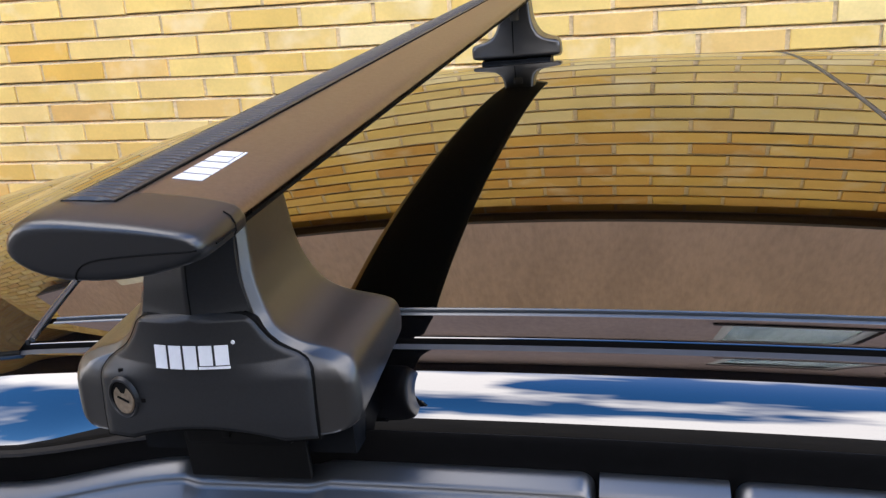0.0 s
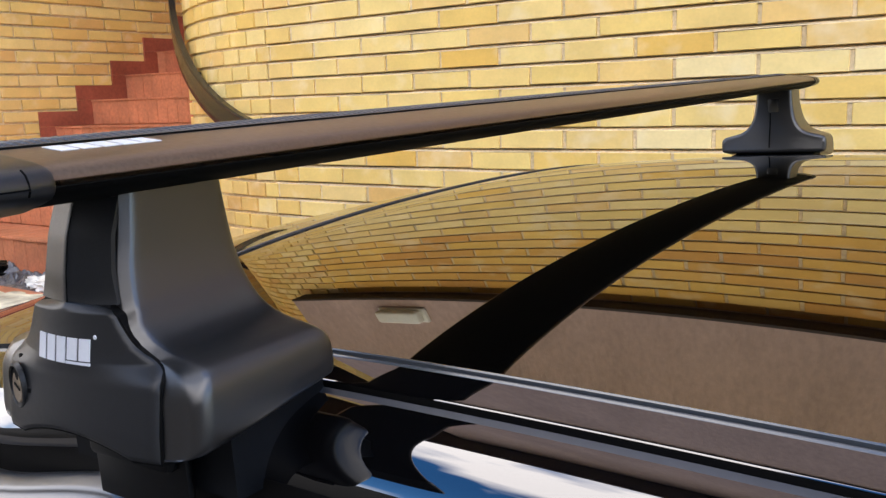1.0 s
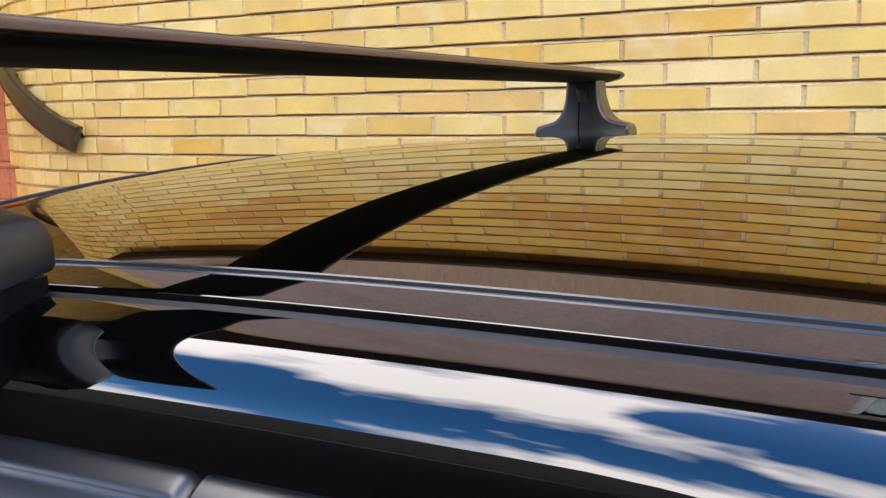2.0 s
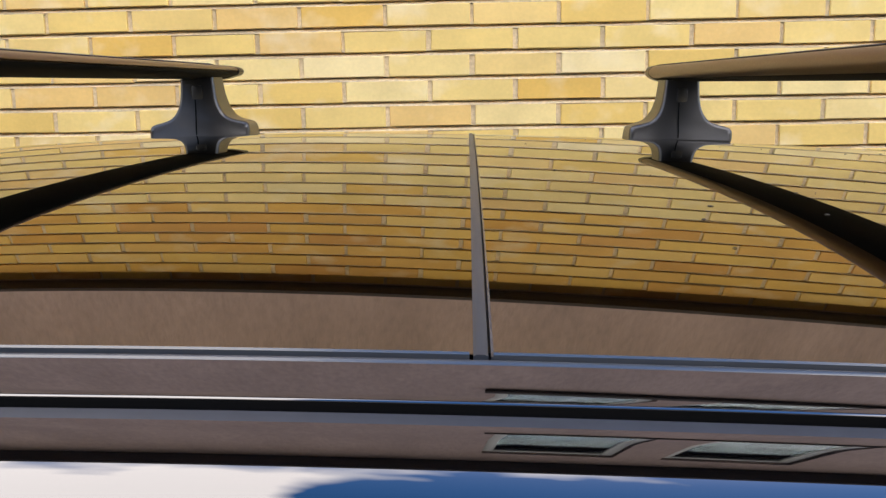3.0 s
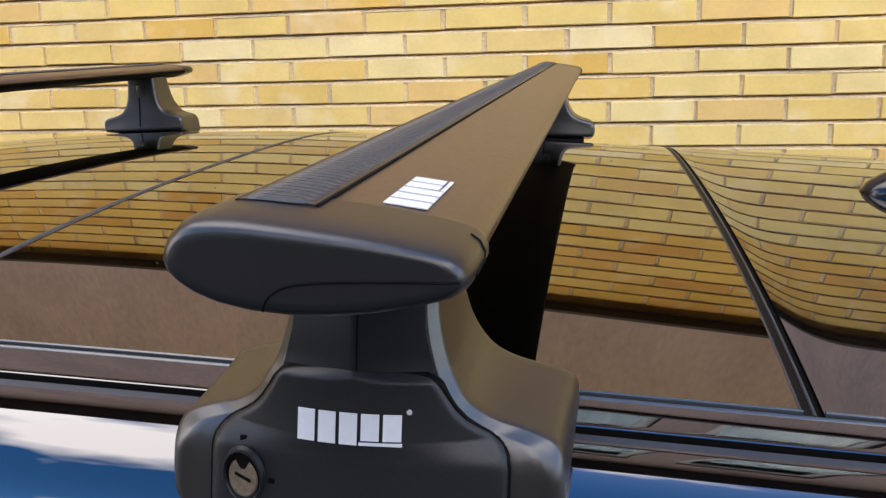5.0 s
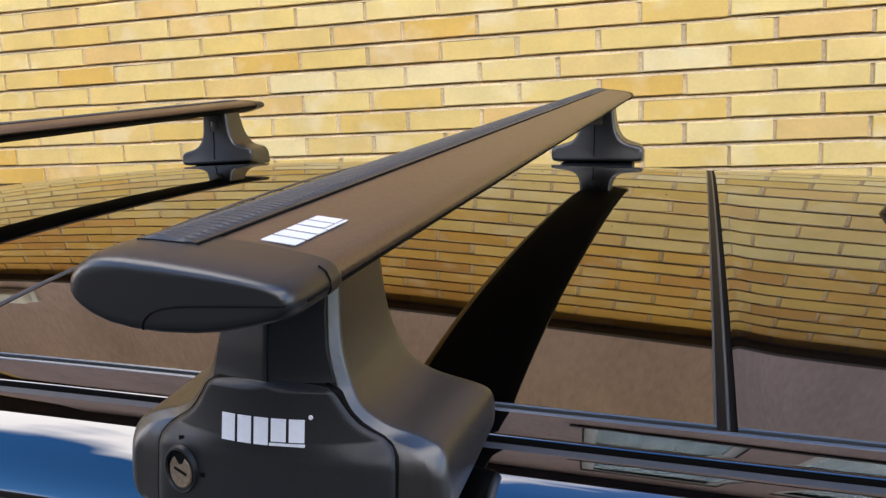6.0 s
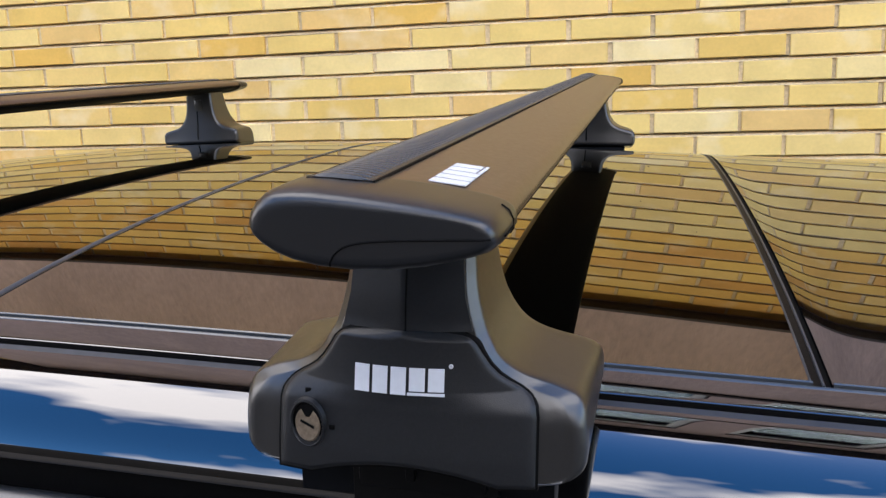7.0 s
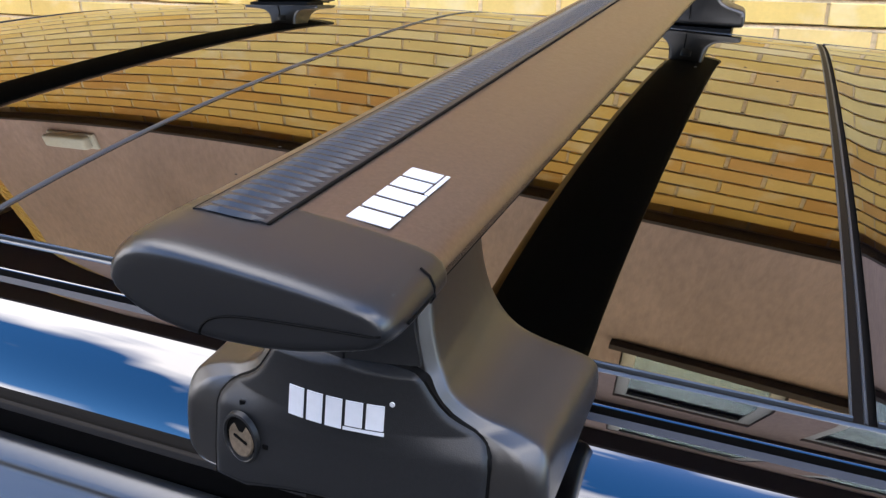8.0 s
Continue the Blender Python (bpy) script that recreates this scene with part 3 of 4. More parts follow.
def crumple(u, v):
    x, y = -4.15 + 1.13 * u, 1.80 + 0.235 * v
    h = 0.7 * abs(noise.noise(Vector((x * 11, y * 15, 1)))) + 0.5 * abs(noise.noise(Vector((x * 27, y * 31, 4))))
    edge_fall = min(1, min(u, 1 - u) * 9, min(v, 1 - v) * 4)
    return Vector((x + 0.012 * math.sin(v * 9), y + 0.012 * math.sin(u * 23), TOP - 0.668 + 0.105 * h * edge_fall))


sheet(bm, 110, 30, crumple, 0.003)
part("sheet", bm, M_bag, bag)
for nm, lab, x, y, z, w, mt in (("plastic_bag", "small crumpled white plastic bag on the step", -3.22, 1.86, 0.045, 0.10, M_frame), ("black_rag", "black rag lying on the grey plastic sheet", -3.72, 1.93, 0.075, 0.11, M_blackrub)):
    lump = thing(nm, lab, "rubbish")
    bm = bmesh.new()
    bmesh.ops.create_icosphere(bm, subdivisions=4, radius=1.0)
    for v in bm.verts:
        v.co *= 1 + 0.55 * noise.noise(v.co * 2.1 + Vector((x, y, 0))) + 0.22 * noise.noise(v.co * 5.5)
        v.co = Vector((x + v.co.x * w, y + v.co.y * 0.045, TOP - 0.668 + max(0.0, z * 0.5 + v.co.z * 0.035)))
    part("crumpled_body", bm, mt, lump)

# spray bottle on the stairs
bottle = thing("spray_bottle", "clear spray bottle with blue cleaner on a red step", "bottle", at=pose(-3.43, 2.47, TOP - 0.335, 0, 0, 25))
bm = bmesh.new()
lathe(bm, [(0.030, 0.0), (0.037, 0.004), (0.038, 0.06), (0.038, 0.105)], 20)
part("liquid", bm, M_blue, bottle, "blue liquid in the lower half")
bm = bmesh.new()
lathe(bm, [(0.0382, 0.105), (0.037, 0.14), (0.028, 0.175), (0.016, 0.20), (0.0135, 0.225)], 20)
part("shoulder", bm, M_clear, bottle)
bm = bmesh.new()
lathe(bm, [(0.017, 0.222), (0.017, 0.245)], 16)
part("collar", bm, M_red, bottle, "red collar")
bm = bmesh.new()
box(bm, -0.05, 0.035, -0.013, 0.013, 0.247, 0.283, 0.008)
box(bm, -0.042, -0.030, -0.006, 0.006, 0.205, 0.25, 0.003)
part("trigger", bm, M_lampwhite, bottle, "white trigger head")

# ---- car ----
YC = 0.597                      # middle of the car
ROLL = 0.0329                   # the car leans a little
FRONT, SEAM_A, SEAM_B, REAR = -0.165, 0.407, 0.883, 1.40


NOSE_S = np.arange(0.0, 1.6, 0.004)
NOSE_F = np.cumsum(0.004 * (np.tan(np.radians(6 + 12 * np.minimum(1, NOSE_S / 0.6) + 14 * np.clip((NOSE_S - 0.6) / 0.3, 0, 1))) - math.tan(radians(5))))
NOSE_R = np.cumsum(0.004 * (np.tan(np.radians(6 + 40 * np.minimum(1, NOSE_S / 0.12))) - math.tan(radians(5))))


def nose(x):
    """How far the upper shell drops ahead of the roof's front edge and behind its rear edge."""
    if x < FRONT:
        return -float(np.interp(FRONT - x, NOSE_S, NOSE_F))
    if x > REAR:
        return -float(np.interp(x - REAR, NOSE_S, NOSE_R))
    return 0.0


def roof_z(x, y):
    """Height of the roof's skin."""
    u, d = y - 0.572, nose(x)
    k = min(max(x, -0.6), 1.6)
    z = 0.0106 + 0.0388 * k - 0.1212 * k ** 2 + 0.0465 * k ** 3 + ROLL * u - (0.0677 - 0.0268 * k + 0.0169 * k ** 2) * u ** 2 - 0.2183 * u ** 4
    return TOP + z + d


def glass_y(x):
    return 0.1168 - 0.021 * x + 0.0257 * x * x


def ditch_y(x):
    x = min(max(x, -0.4), 1.4)
    return 0.078 + 0.0304 * x - 0.0212 * x * x


def far(y):
    return 2 * YC - y


def front_x(y):
    return -0.218 + 0.055 * ((y - YC) / 0.5) ** 2


car = thing("car", "black hatchback with a glossy glass roof beside the brick wall", "car", at=pose(0, 0, 0))


def panel(x0, x1, inset, lift=0.0, nu=70, nv=90, drop=0.0):
    """A piece of the roof between two cross lines; the edges turn down a little."""
    def at(u, v):
        ym = glass_y(0.3)
        xa = x0(far(ym) * v + ym * (1 - v)) if callable(x0) else x0
        x = xa + (x1 - xa) * (u ** 2.6 if drop else u)
        y0 = glass_y(x) + inset
        y = y0 + (far(y0) - y0) * v
        return Vector((x, y, roof_z(x, y) + lift - drop * math.exp(-(x - xa) / 0.0075)))
    return sheet(bmesh.new(), nu, nv, at, 0.005)


part("roof_glass", panel(front_x, SEAM_A - 0.0024, 0.0), M_glassroof, car, "black tinted front roof glass")
part("roof_glass", panel(SEAM_A + 0.0035, SEAM_B - 0.0064, 0.0), M_glassroof, car, "black tinted rear roof glass")
part("roof_panel", panel(SEAM_B + 0.0045, REAR, -0.002, 0.0005, drop=0.0013), M_paint, car, "black painted rear roof panel")

bm = bmesh.new()
sheet(bm, 60, 30, lambda u, v: (lambda x: (lambda y: Vector((x, y, roof_z(x, y) - 0.007)))(ditch_y(x) + 0.004 + (far(ditch_y(x)) - ditch_y(x) - 0.008) * v))(FRONT - 0.03 + (REAR - FRONT + 0.05) * u), 0.01)
part("roof_frame", bm, M_under, car)

bm = bmesh.new()


def rear_screen(u, v):
    y = 0.10 + (far(0.10) - 0.10) * v
    x = REAR + 0.006 + 0.52 * u
    return Vector((x, y, roof_z(x, y)))


sheet(bm, 40, 40, rear_screen, 0.006)
part("tailgate_window", bm, M_carglass, car)

# rubber seals along the glass: a pale bead and a dark lip beside it
BEAD = [(0.0, -0.004), (0.0, 0.0003), (0.0006, 0.0010), (0.0016, 0.0012), (0.0024, 0.0006), (0.0026, -0.004)]
LIP = [(0.0026, -0.004), (0.0026, -0.0010), (0.0040, -0.0013), (0.0040, -0.004)]
RIM = [(0.0040, -0.004), (0.0040, -0.0006), (0.0046, -0.0003), (0.0060, -0.0007), (0.0066, -0.0014), (0.0066, -0.004)]
for mirror in (False, True):
    for x0, x1, kinds in ((FRONT + 0.004, SEAM_A - 0.0035, 0), (SEAM_A + 0.0035, SEAM_B - 0.005, 0), (SEAM_B + 0.0045, REAR, 0), (FRONT + 0.004, REAR, 1)):
        for prof, mt, nm in (((LIP, M_blackrub, "seal_lip"), (RIM, M_seal, "seal_rim")) if kinds else ((BEAD, M_seal, "roof_seal"),)):
            path = []
            for k in range(81):
                x = x0 + (x1 - x0) * k / 80
                y = far(glass_y(x)) if mirror else glass_y(x)
                path.append((x, y, roof_z(x, y)))
            bm = bmesh.new()
            sweep(bm, path, prof, Vector((0, 1 if mirror else -1, 0)))
            part(nm, bm, mt, car)
for xs0, prof, mt, nm in ((SEAM_A, [(-0.0024, -0.004), (-0.0024, 0.0005), (-0.0014, 0.0010), (0.0010, 0.0009), (0.0020, 0.0004), (0.0020, -0.004)], M_bead, "cross_seal"),
                          (SEAM_A, [(0.0020, -0.004), (0.0020, -0.0008), (0.0028, -0.0010), (0.0028, -0.004)], M_blackrub, "seal_lip"),
                          (SEAM_A, [(0.0028, -0.004), (0.0028, 0.0004), (0.0036, 0.0004), (0.0036, -0.004)], M_seal, "cross_seal"),
                          (SEAM_B, [(-0.0064, -0.004), (-0.0064, 0.0003), (-0.0060, 0.0008), (-0.0053, 0.0007), (-0.0050, 0.0001), (-0.0049, -0.004)], M_bead, "cross_seal"),
                          (SEAM_B, [(-0.0049, -0.004), (-0.0049, -0.0012), (-0.0006, -0.0010), (-0.0006, -0.004)], M_blackrub, "seal_lip"),
                          (SEAM_B, [(-0.0006, -0.004), (-0.0006, -0.0006), (-0.0002, -0.0002), (0.0006, -0.0003), (0.0010, -0.0010), (0.0010, -0.004)], M_bead, "seal_rim"),
                          (SEAM_B, [(0.0010, -0.006), (0.0010, -0.0020), (0.0046, -0.0036), (0.0046, -0.006)], M_under, "seal_lip")):
    lead = 0.0022 if nm == "cross_seal" or xs0 == SEAM_B else -0.003
    path = []
    for k in range(61):
        y = glass_y(xs0) - lead + (far(glass_y(xs0)) - glass_y(xs0) + 2 * lead) * k / 60
        path.append((xs0, y, roof_z(xs0, y)))
    bm = bmesh.new()
    sweep(bm, path, prof, Vector((1, 0, 0)))
    part(nm, bm, mt, car)


# painted strip between the glass and the ditch, the ditch, and the rail that rounds over to the doors
def run(start, pieces):
    """A curve in (out, up) from a list of (length, slope at start, slope at end, steps)."""
    a, b = start
    pts = [(a, b)]
    for length, s0, s1, n in pieces:
        for k in range(n):
            s = radians(s0 + (s1 - s0) * (k + 0.5) / n)
            a += length / n * math.cos(s)
            b -= length / n * math.sin(s)
            pts.append((a, b))
    return pts


STRIP = run((0.0066, -0.0012), [(0.0196, 10.0, 14.5, 8), (0.0009, 20, 40, 3)])
SA, SB = STRIP[-1]
DITCH = [(SA + 0.0001, SB - 0.0003), (SA + 0.0004, SB - 0.0042), (SA + 0.0018, SB - 0.0046), (SA + 0.0020, SB - 0.0033)]
TRIM = [(SA + 0.0019, SB - 0.0048), (SA + 0.0019, SB - 0.0027), (SA + 0.0025, SB - 0.0023), (SA + 0.0042, SB - 0.0029), (SA + 0.0060, SB - 0.0038)]
RAIL = run(TRIM[-1], [(0.006, 8.5, 14.8, 10), (0.008, 14.8, 18, 10), (0.006, 18, 26, 10), (0.029, 26, 72, 26)])
RAIL_DEEP = run(TRIM[-1], [(0.006, 8.5, 14.8, 10), (0.008, 14.8, 18, 10), (0.006, 18, 26, 10), (0.042, 26, 60, 26)])


def deeper(x):
    """How much deeper the painted side is in front of the front bar and round the rear bar than between them."""
    t, u = min(1.0, max(0.0, (-0.035 - x) / 0.12)), min(1.0, max(0.0, (x - 0.29) / 0.20))
    return max(t * t * (3 - 2 * t), 0.85 * u * u * (3 - 2 * u))


SIDE_X = [-1.48 + 0.02 * k for k in range(171)]
STRIP_X = [front_x(0.105) + 0.001] + [x for x in SIDE_X if x > front_x(0.105) + 0.005]
for mirror in (False, True):
    sgn = 1 if mirror else -1
    for nm, prof, mt, lab in (("roof_strip", STRIP, M_paint, "glossy black painted strip beside the glass"), ("roof_ditch", DITCH, M_under, ""), ("ditch_trim", TRIM, M_trim, "grey rubber trim in the ditch"), ("roof_rail", RAIL, M_paint, "glossy black painted roof side")):
        rings = []
        for x in (STRIP_X if nm == "roof_strip" else SIDE_X):
            xx = min(max(x, FRONT), REAR)
            y0 = glass_y(xx)
            y0 = far(y0) if mirror else y0
            z0 = roof_z(x, y0)
            line = prof
            if nm == "roof_rail":
                w = deeper(x)
                line = [(a + (c - a) * w, b + (d - b) * w) for (a, b), (c, d) in zip(RAIL, RAIL_DEEP)]
            low = [(a, b - (0.0055 if nm == "roof_strip" else 0.006)) for a, b in reversed(line)]
            rings.append([Vector((x, y0 + sgn * a, z0 + b)) for a, b in line + low])
        bm = bmesh.new()
        loft(bm, rings)
        part(nm, bm, mt, car, lab, angle=50)


# seal ahead of the roof glass, going on over the painted strips on both sides
def skin(x, y):
    yy = min(y, far(y))
    g = glass_y(min(max(x, FRONT), REAR))
    if yy >= g - 0.0066:
        return roof_z(x, y)
    drop = float(np.interp(g - yy, [a for a, c in STRIP], [c for a, c in STRIP]))
    return roof_z(x, g if y < YC else far(g)) + drop


bm = bmesh.new()


def shield(u, v):
    y = 0.0885 + (far(0.0885) - 0.0885) * v
    xa = front_x(y) - 0.0062
    x = xa + (-1.50 - xa) * u
    return Vector((x, y, skin(x, y) - 0.0005))


sheet(bm, 80, 90, shield, 0.006)
part("windscreen", bm, M_carglass, car, "dark windscreen mirroring the brick wall")
for prof, mt, nm in ((BEAD, M_seal, "cross_seal"), (LIP, M_blackrub, "seal_lip"), (RIM, M_seal, "seal_rim")):
    path = []
    for k in range(81):
        y = glass_y(FRONT) - 0.023 + (far(glass_y(FRONT)) - glass_y(FRONT) + 0.046) * k / 80
        x = front_x(y)
        path.append((x, y, skin(x, y) + 0.0006))
    bm = bmesh.new()
    sweep(bm, path, prof, Vector((-1, 0, 0)))
    part(nm, bm, mt, car)


# door frames: front door, pillar trim, rear door
def door_profile():
    a, b = RAIL[-2]
    return run((a - 0.002, b - 0.020), [(0.006, -30, 18, 5), (0.009, 22, 36, 5), (0.003, 62, 70, 2), (0.004, 42, 36, 2), (0.030, 40, 50, 6), (0.03, 54, 66, 3)])


DOOR = door_profile()
SILLZ = TOP - 0.47
for mirror in (False, True):
    sgn = 1 if mirror else -1
    for nm, x0, x1, mt in (("door_frame", -0.62, 0.1725, M_satin), ("pillar_trim", 0.1745, 0.2335, M_satin), ("door_frame", 0.2360, 1.30, M_satin)):
        rings = []
        steps = [x0 + (x1 - x0) * k / 60 for k in range(61)] + [e + g * d for e, g in ((x0, 1), (x1, -1)) for d in (0.0004, 0.001, 0.002, 0.0035, 0.005, 0.0065, 0.008)]
        steps += [c + g * d for c in (0.0, 0.7085) for g in (-1, 1) for d in (0.029, 0.032, 0.034, 0.036, 0.039, 0.042) if x0 < c + g * d < x1]
        for x in sorted(steps):
            xx = min(max(x, FRONT), REAR)
            y0 = far(glass_y(xx)) if mirror else glass_y(xx)
            z0 = roof_z(x, y0)
            z0 -= 0.012 * deeper(x)
            if nm == "door_frame":
                # rounded corners at the pillar, a dip under each clamp
                e = min(abs(x - x0) if x0 > 0 else 1.0, abs(x - x1) if x1 < 1 else 1.0)
                z0 -= 0.008 * (1 - math.sqrt(max(0.0, 1 - max(0.0, 1 - e / 0.008) ** 2)))
                z0 -= 0.0028 * max(min(1.0, max(0.0, (0.040 - abs(x - c)) / 0.009)) for c in (0.0, 0.7085))
            low = [(a - 0.004, b - 0.010) for a, b in reversed(DOOR)]
            rings.append([Vector((x, y0 + sgn * (a + 0.010 * deeper(x)), z0 + b)) for a, b in DOOR + low])
        bm = bmesh.new()
        loft(bm, rings)
        part(nm, bm, mt, car, "glossy dark door frame" if nm == "door_frame" else "", angle=40)
    # black seal in the gap above the doors
    rings = []
    for k in range(61):
        x = -0.66 + 2.0 * k / 60
        xx = min(max(x, FRONT), REAR)
        y0 = far(glass_y(xx)) if mirror else glass_y(xx)
        z0 = roof_z(x, y0)
        a, b = RAIL[-1]
        rings.append([Vector((x, y0 + sgn * (a + p), z0 + b + q)) for p, q in ((-0.02, 0.010), (0.0002, 0.0002), (0.0012, -0.003), (-0.001, -0.012), (0.000, -0.03), (0.000, -0.06), (-0.03, -0.06))])
    bm = bmesh.new()
    loft(bm, rings)
    part("door_seal", bm, M_blackrub, car)
    # side windows down to the belt line
    for x0, x1 in ((-0.60, 0.165), (0.24, 1.25)):
        bm = bmesh.new()

        def pane_at(u, v):
            x = x0 + (x1 - x0) * u
            xx = min(max(x, FRONT), REAR)
            y0 = far(glass_y(xx)) if mirror else glass_y(xx)
            zt = roof_z(x, y0) + DOOR[-1][1] + 0.006
            yt = y0 + sgn * (DOOR[-1][0] - 0.006)
            zb = min(SILLZ, zt - 0.02)
            yb = YC + sgn * 0.83
            return Vector((x, yt + (yb - yt) * v, zt + (zb - zt) * v))
        sheet(bm, 16, 6, pane_at, 0.004, Vector((0, -sgn, 0)))
        part("side_window", bm, M_carglass, car)

# lower body: cross sections along the car
HOOD = [(-2.30, -0.85), (-2.27, -0.70), (-2.17, -0.63), (-1.9, -0.57), (-1.45, -0.49), (-1.06, -0.46), (-0.6, -0.46), (1.5, -0.46), (1.9, -0.47), (2.02, -0.60), (2.06, -0.85)]
WIDE = [(-2.30, 0.60), (-2.2, 0.74), (-1.9, 0.84), (-1.3, 0.87), (1.6, 0.87), (1.95, 0.80), (2.06, 0.68)]
rings = []
for k in range(61):
    x = -2.30 + 4.36 * k / 60
    zt, w = TOP + curve_at(HOOD, x), curve_at(WIDE, x)
    zb = 0.22
    ring = []
    for q in range(40):
        a = q * math.tau / 40
        ca, sa = math.cos(a), math.sin(a)
        ex = 0.28
        ring.append(Vector((x, YC + w * math.copysign(abs(ca) ** ex, ca), (zt + zb) / 2 + (zt - zb) / 2 * math.copysign(abs(sa) ** ex, sa))))
    rings.append(ring)
bm = bmesh.new()
loft(bm, rings)
part("body", bm, M_paint, car, "glossy black painted car body")
for wx in (-1.52, 1.42):
    for sgn in (-1, 1):
        hub = pose(wx, YC + sgn * 0.80, 0.31, 90, 0, 0)
        bm = bmesh.new()
        lathe(bm, [(0.19, -0.09), (0.27, -0.10), (0.305, -0.085), (0.31, -0.05), (0.31, 0.05), (0.305, 0.085), (0.27, 0.10), (0.19, 0.09)], 40, hub)
        wheel = part("wheel", bm, M_tyre, car)
        bm = bmesh.new()
        lathe(bm, [(0.02, -0.085), (0.185, -0.07), (0.195, -0.03), (0.195, 0.03), (0.185, 0.07), (0.02, 0.085)], 32, hub)
        part("rim", bm, M_rim, wheel)

# shark fin aerial at the back of the roof
bm = bmesh.new()
fz = lambda x: roof_z(x, YC + 0.003)
rings = []
for k in range(25):
    t = k / 24
    x = 1.03 + 0.17 * t
    h = 0.002 + 0.010 * (1 - (1 - min(1.0, t / 0.2)) ** 2) ** 0.5 + 0.030 * (1 - (1 - min(1, t / 0.8)) ** 2.2) * (1 if t < 0.8 else math.sqrt(max(0.02, 1 - ((t - 0.8) / 0.2) ** 2)))
    w = 0.004 + 0.028 * (1 - (1 - min(1.0, t / 0.35)) ** 2) ** 0.5 * (1 - 0.5 * max(0.0, t - 0.5))
    ring = []
    for q in range(19):
        a = math.pi * q / 18
        ring.append(Vector((x, YC + 0.003 + w * math.cos(a), fz(x) - 0.002 + h * math.sin(a))))
    rings.append(ring)
loft(bm, rings)
part("aerial", bm, M_fin, car, "black shark fin aerial")

# ---- roof rack ----
RACK_TILT = 1.54
PROFILE = [(-0.0285 + 0.0775 * a, 0.0735 + 0.001 * b) for a, b in (
    (0.0, -0.4), (0.012, 3.2), (0.035, 6.0), (0.07, 8.2), (0.12, 9.7), (0.19, 10.2), (0.28, 10.0), (0.42, 8.8), (0.55, 7.4), (0.68, 5.9), (0.80, 4.1),
    (0.90, 2.3), (0.955, 0.8), (0.985, -1.0), (1.0, -3.6), (1.0, -5.8), (0.985, -7.4), (0.955, -9.0), (0.90, -10.2), (0.84, -11.2), (0.72, -12.9), (0.58, -13.9), (0.42, -13.9),
    (0.29, -13.0), (0.18, -11.2), (0.10, -8.8), (0.045, -6.0), (0.012, -3.4))]
BAR_Y0, BAR_Y1 = -0.061, 1.2545


def top_z(x):
    return curve_at(PROFILE[:14], x)


def grow(p, f):
    cx, cz = 0.0105, 0.0710
    tail = 0.0010 * max(0.0, (p[0] - 0.018) / 0.031)
    keel = 0.0016 * max(0.0, (cz - p[1]) / 0.012)
    return (cx + (p[0] - cx) * (1 + f * 0.35) + tail, cz + (p[1] - cz) * (1 + f) - keel)


def smooth_line(points, steps=6):
    """A smooth curve through points."""
    vs = [Vector(p) for p in points]
    vs = [vs[0] * 2 - vs[1]] + vs + [vs[-1] * 2 - vs[-2]]
    out = []
    for i in range(1, len(vs) - 2):
        a, b, c, d = vs[i - 1:i + 3]
        for k in range(steps):
            t = k / steps
            out.append(0.5 * (2 * b + (c - a) * t + (2 * a - 5 * b + 4 * c - d) * t * t + (3 * b - a - 3 * c + d) * t ** 3))
    return out + [vs[-2]]


CAP_ROUND = ((0.036, 0.015), (0.0355, 0.030), (0.034, 0.034), (0.018, 0.034), (0.0135, 0.030), (0.0100, 0.018), (0.0072, 0.000), (0.0048, -0.028), (0.0030, -0.065), (0.0016, -0.115), (0.0006, -0.180), (0.0, -0.260), (-0.0002, -0.45))


def cap_depth(x, z):
    """How far behind the cap's foremost plane its rounded end lies at a place of its outline."""
    def inside(f):
        ring = [grow(p, f) for p in PROFILE]
        hits = 0
        for (x0, z0), (x1, z1) in zip(ring, ring[1:] + ring[:1]):
            if (z0 > z) != (z1 > z) and x < x0 + (z - z0) / (z1 - z0) * (x1 - x0):
                hits += 1
        return hits % 2 == 1
    lo, hi = -0.45, 0.033
    for k in range(24):
        mid = (lo + hi) / 2
        lo, hi = (lo, mid) if inside(mid) else (mid, hi)
    table = sorted((f, off) for off, f in CAP_ROUND[3:])
    return curve_at(table, hi)


FOOT = [(-0.0420, 0.0712, -0.0032, 0.080), (-0.030, 0.0706, -0.0022, 0.080), (-0.0180, 0.0692, -0.0003, 0.079), (-0.0140, 0.0684, 0.0003, 0.079), (-0.0118, 0.0672, 0.0005, 0.079),
        (-0.0102, 0.0650, 0.0008, 0.0785), (-0.0088, 0.0600, 0.001, 0.078), (-0.0074, 0.0540, 0.001, 0.078), (-0.0058, 0.0485, 0.001, 0.077), (-0.0035, 0.0440, 0.0013, 0.0765),
        (-0.0005, 0.0400, 0.002, 0.076), (0.0035, 0.0365, 0.0027, 0.075), (0.008, 0.0336, 0.0034, 0.074), (0.014, 0.0307, 0.0042, 0.073), (0.021, 0.0284, 0.005, 0.072),
        (0.030, 0.0268, 0.006, 0.071), (0.045, 0.0258, 0.009, 0.070), (0.0610, 0.0248, 0.015, 0.069)]
FOOT_GRID = np.arange(-0.060, 0.080, 0.0002)
KERNEL = np.exp(-0.5 * (np.arange(-30, 31) * 0.0002 / 0.0011) ** 2)
KERNEL = KERNEL / KERNEL.sum()
FOOT_SMOOTH = [np.convolve(np.interp(FOOT_GRID, [f[0] for f in FOOT], [f[k] for f in FOOT]), KERNEL, "same") for k in (1, 2, 3)]


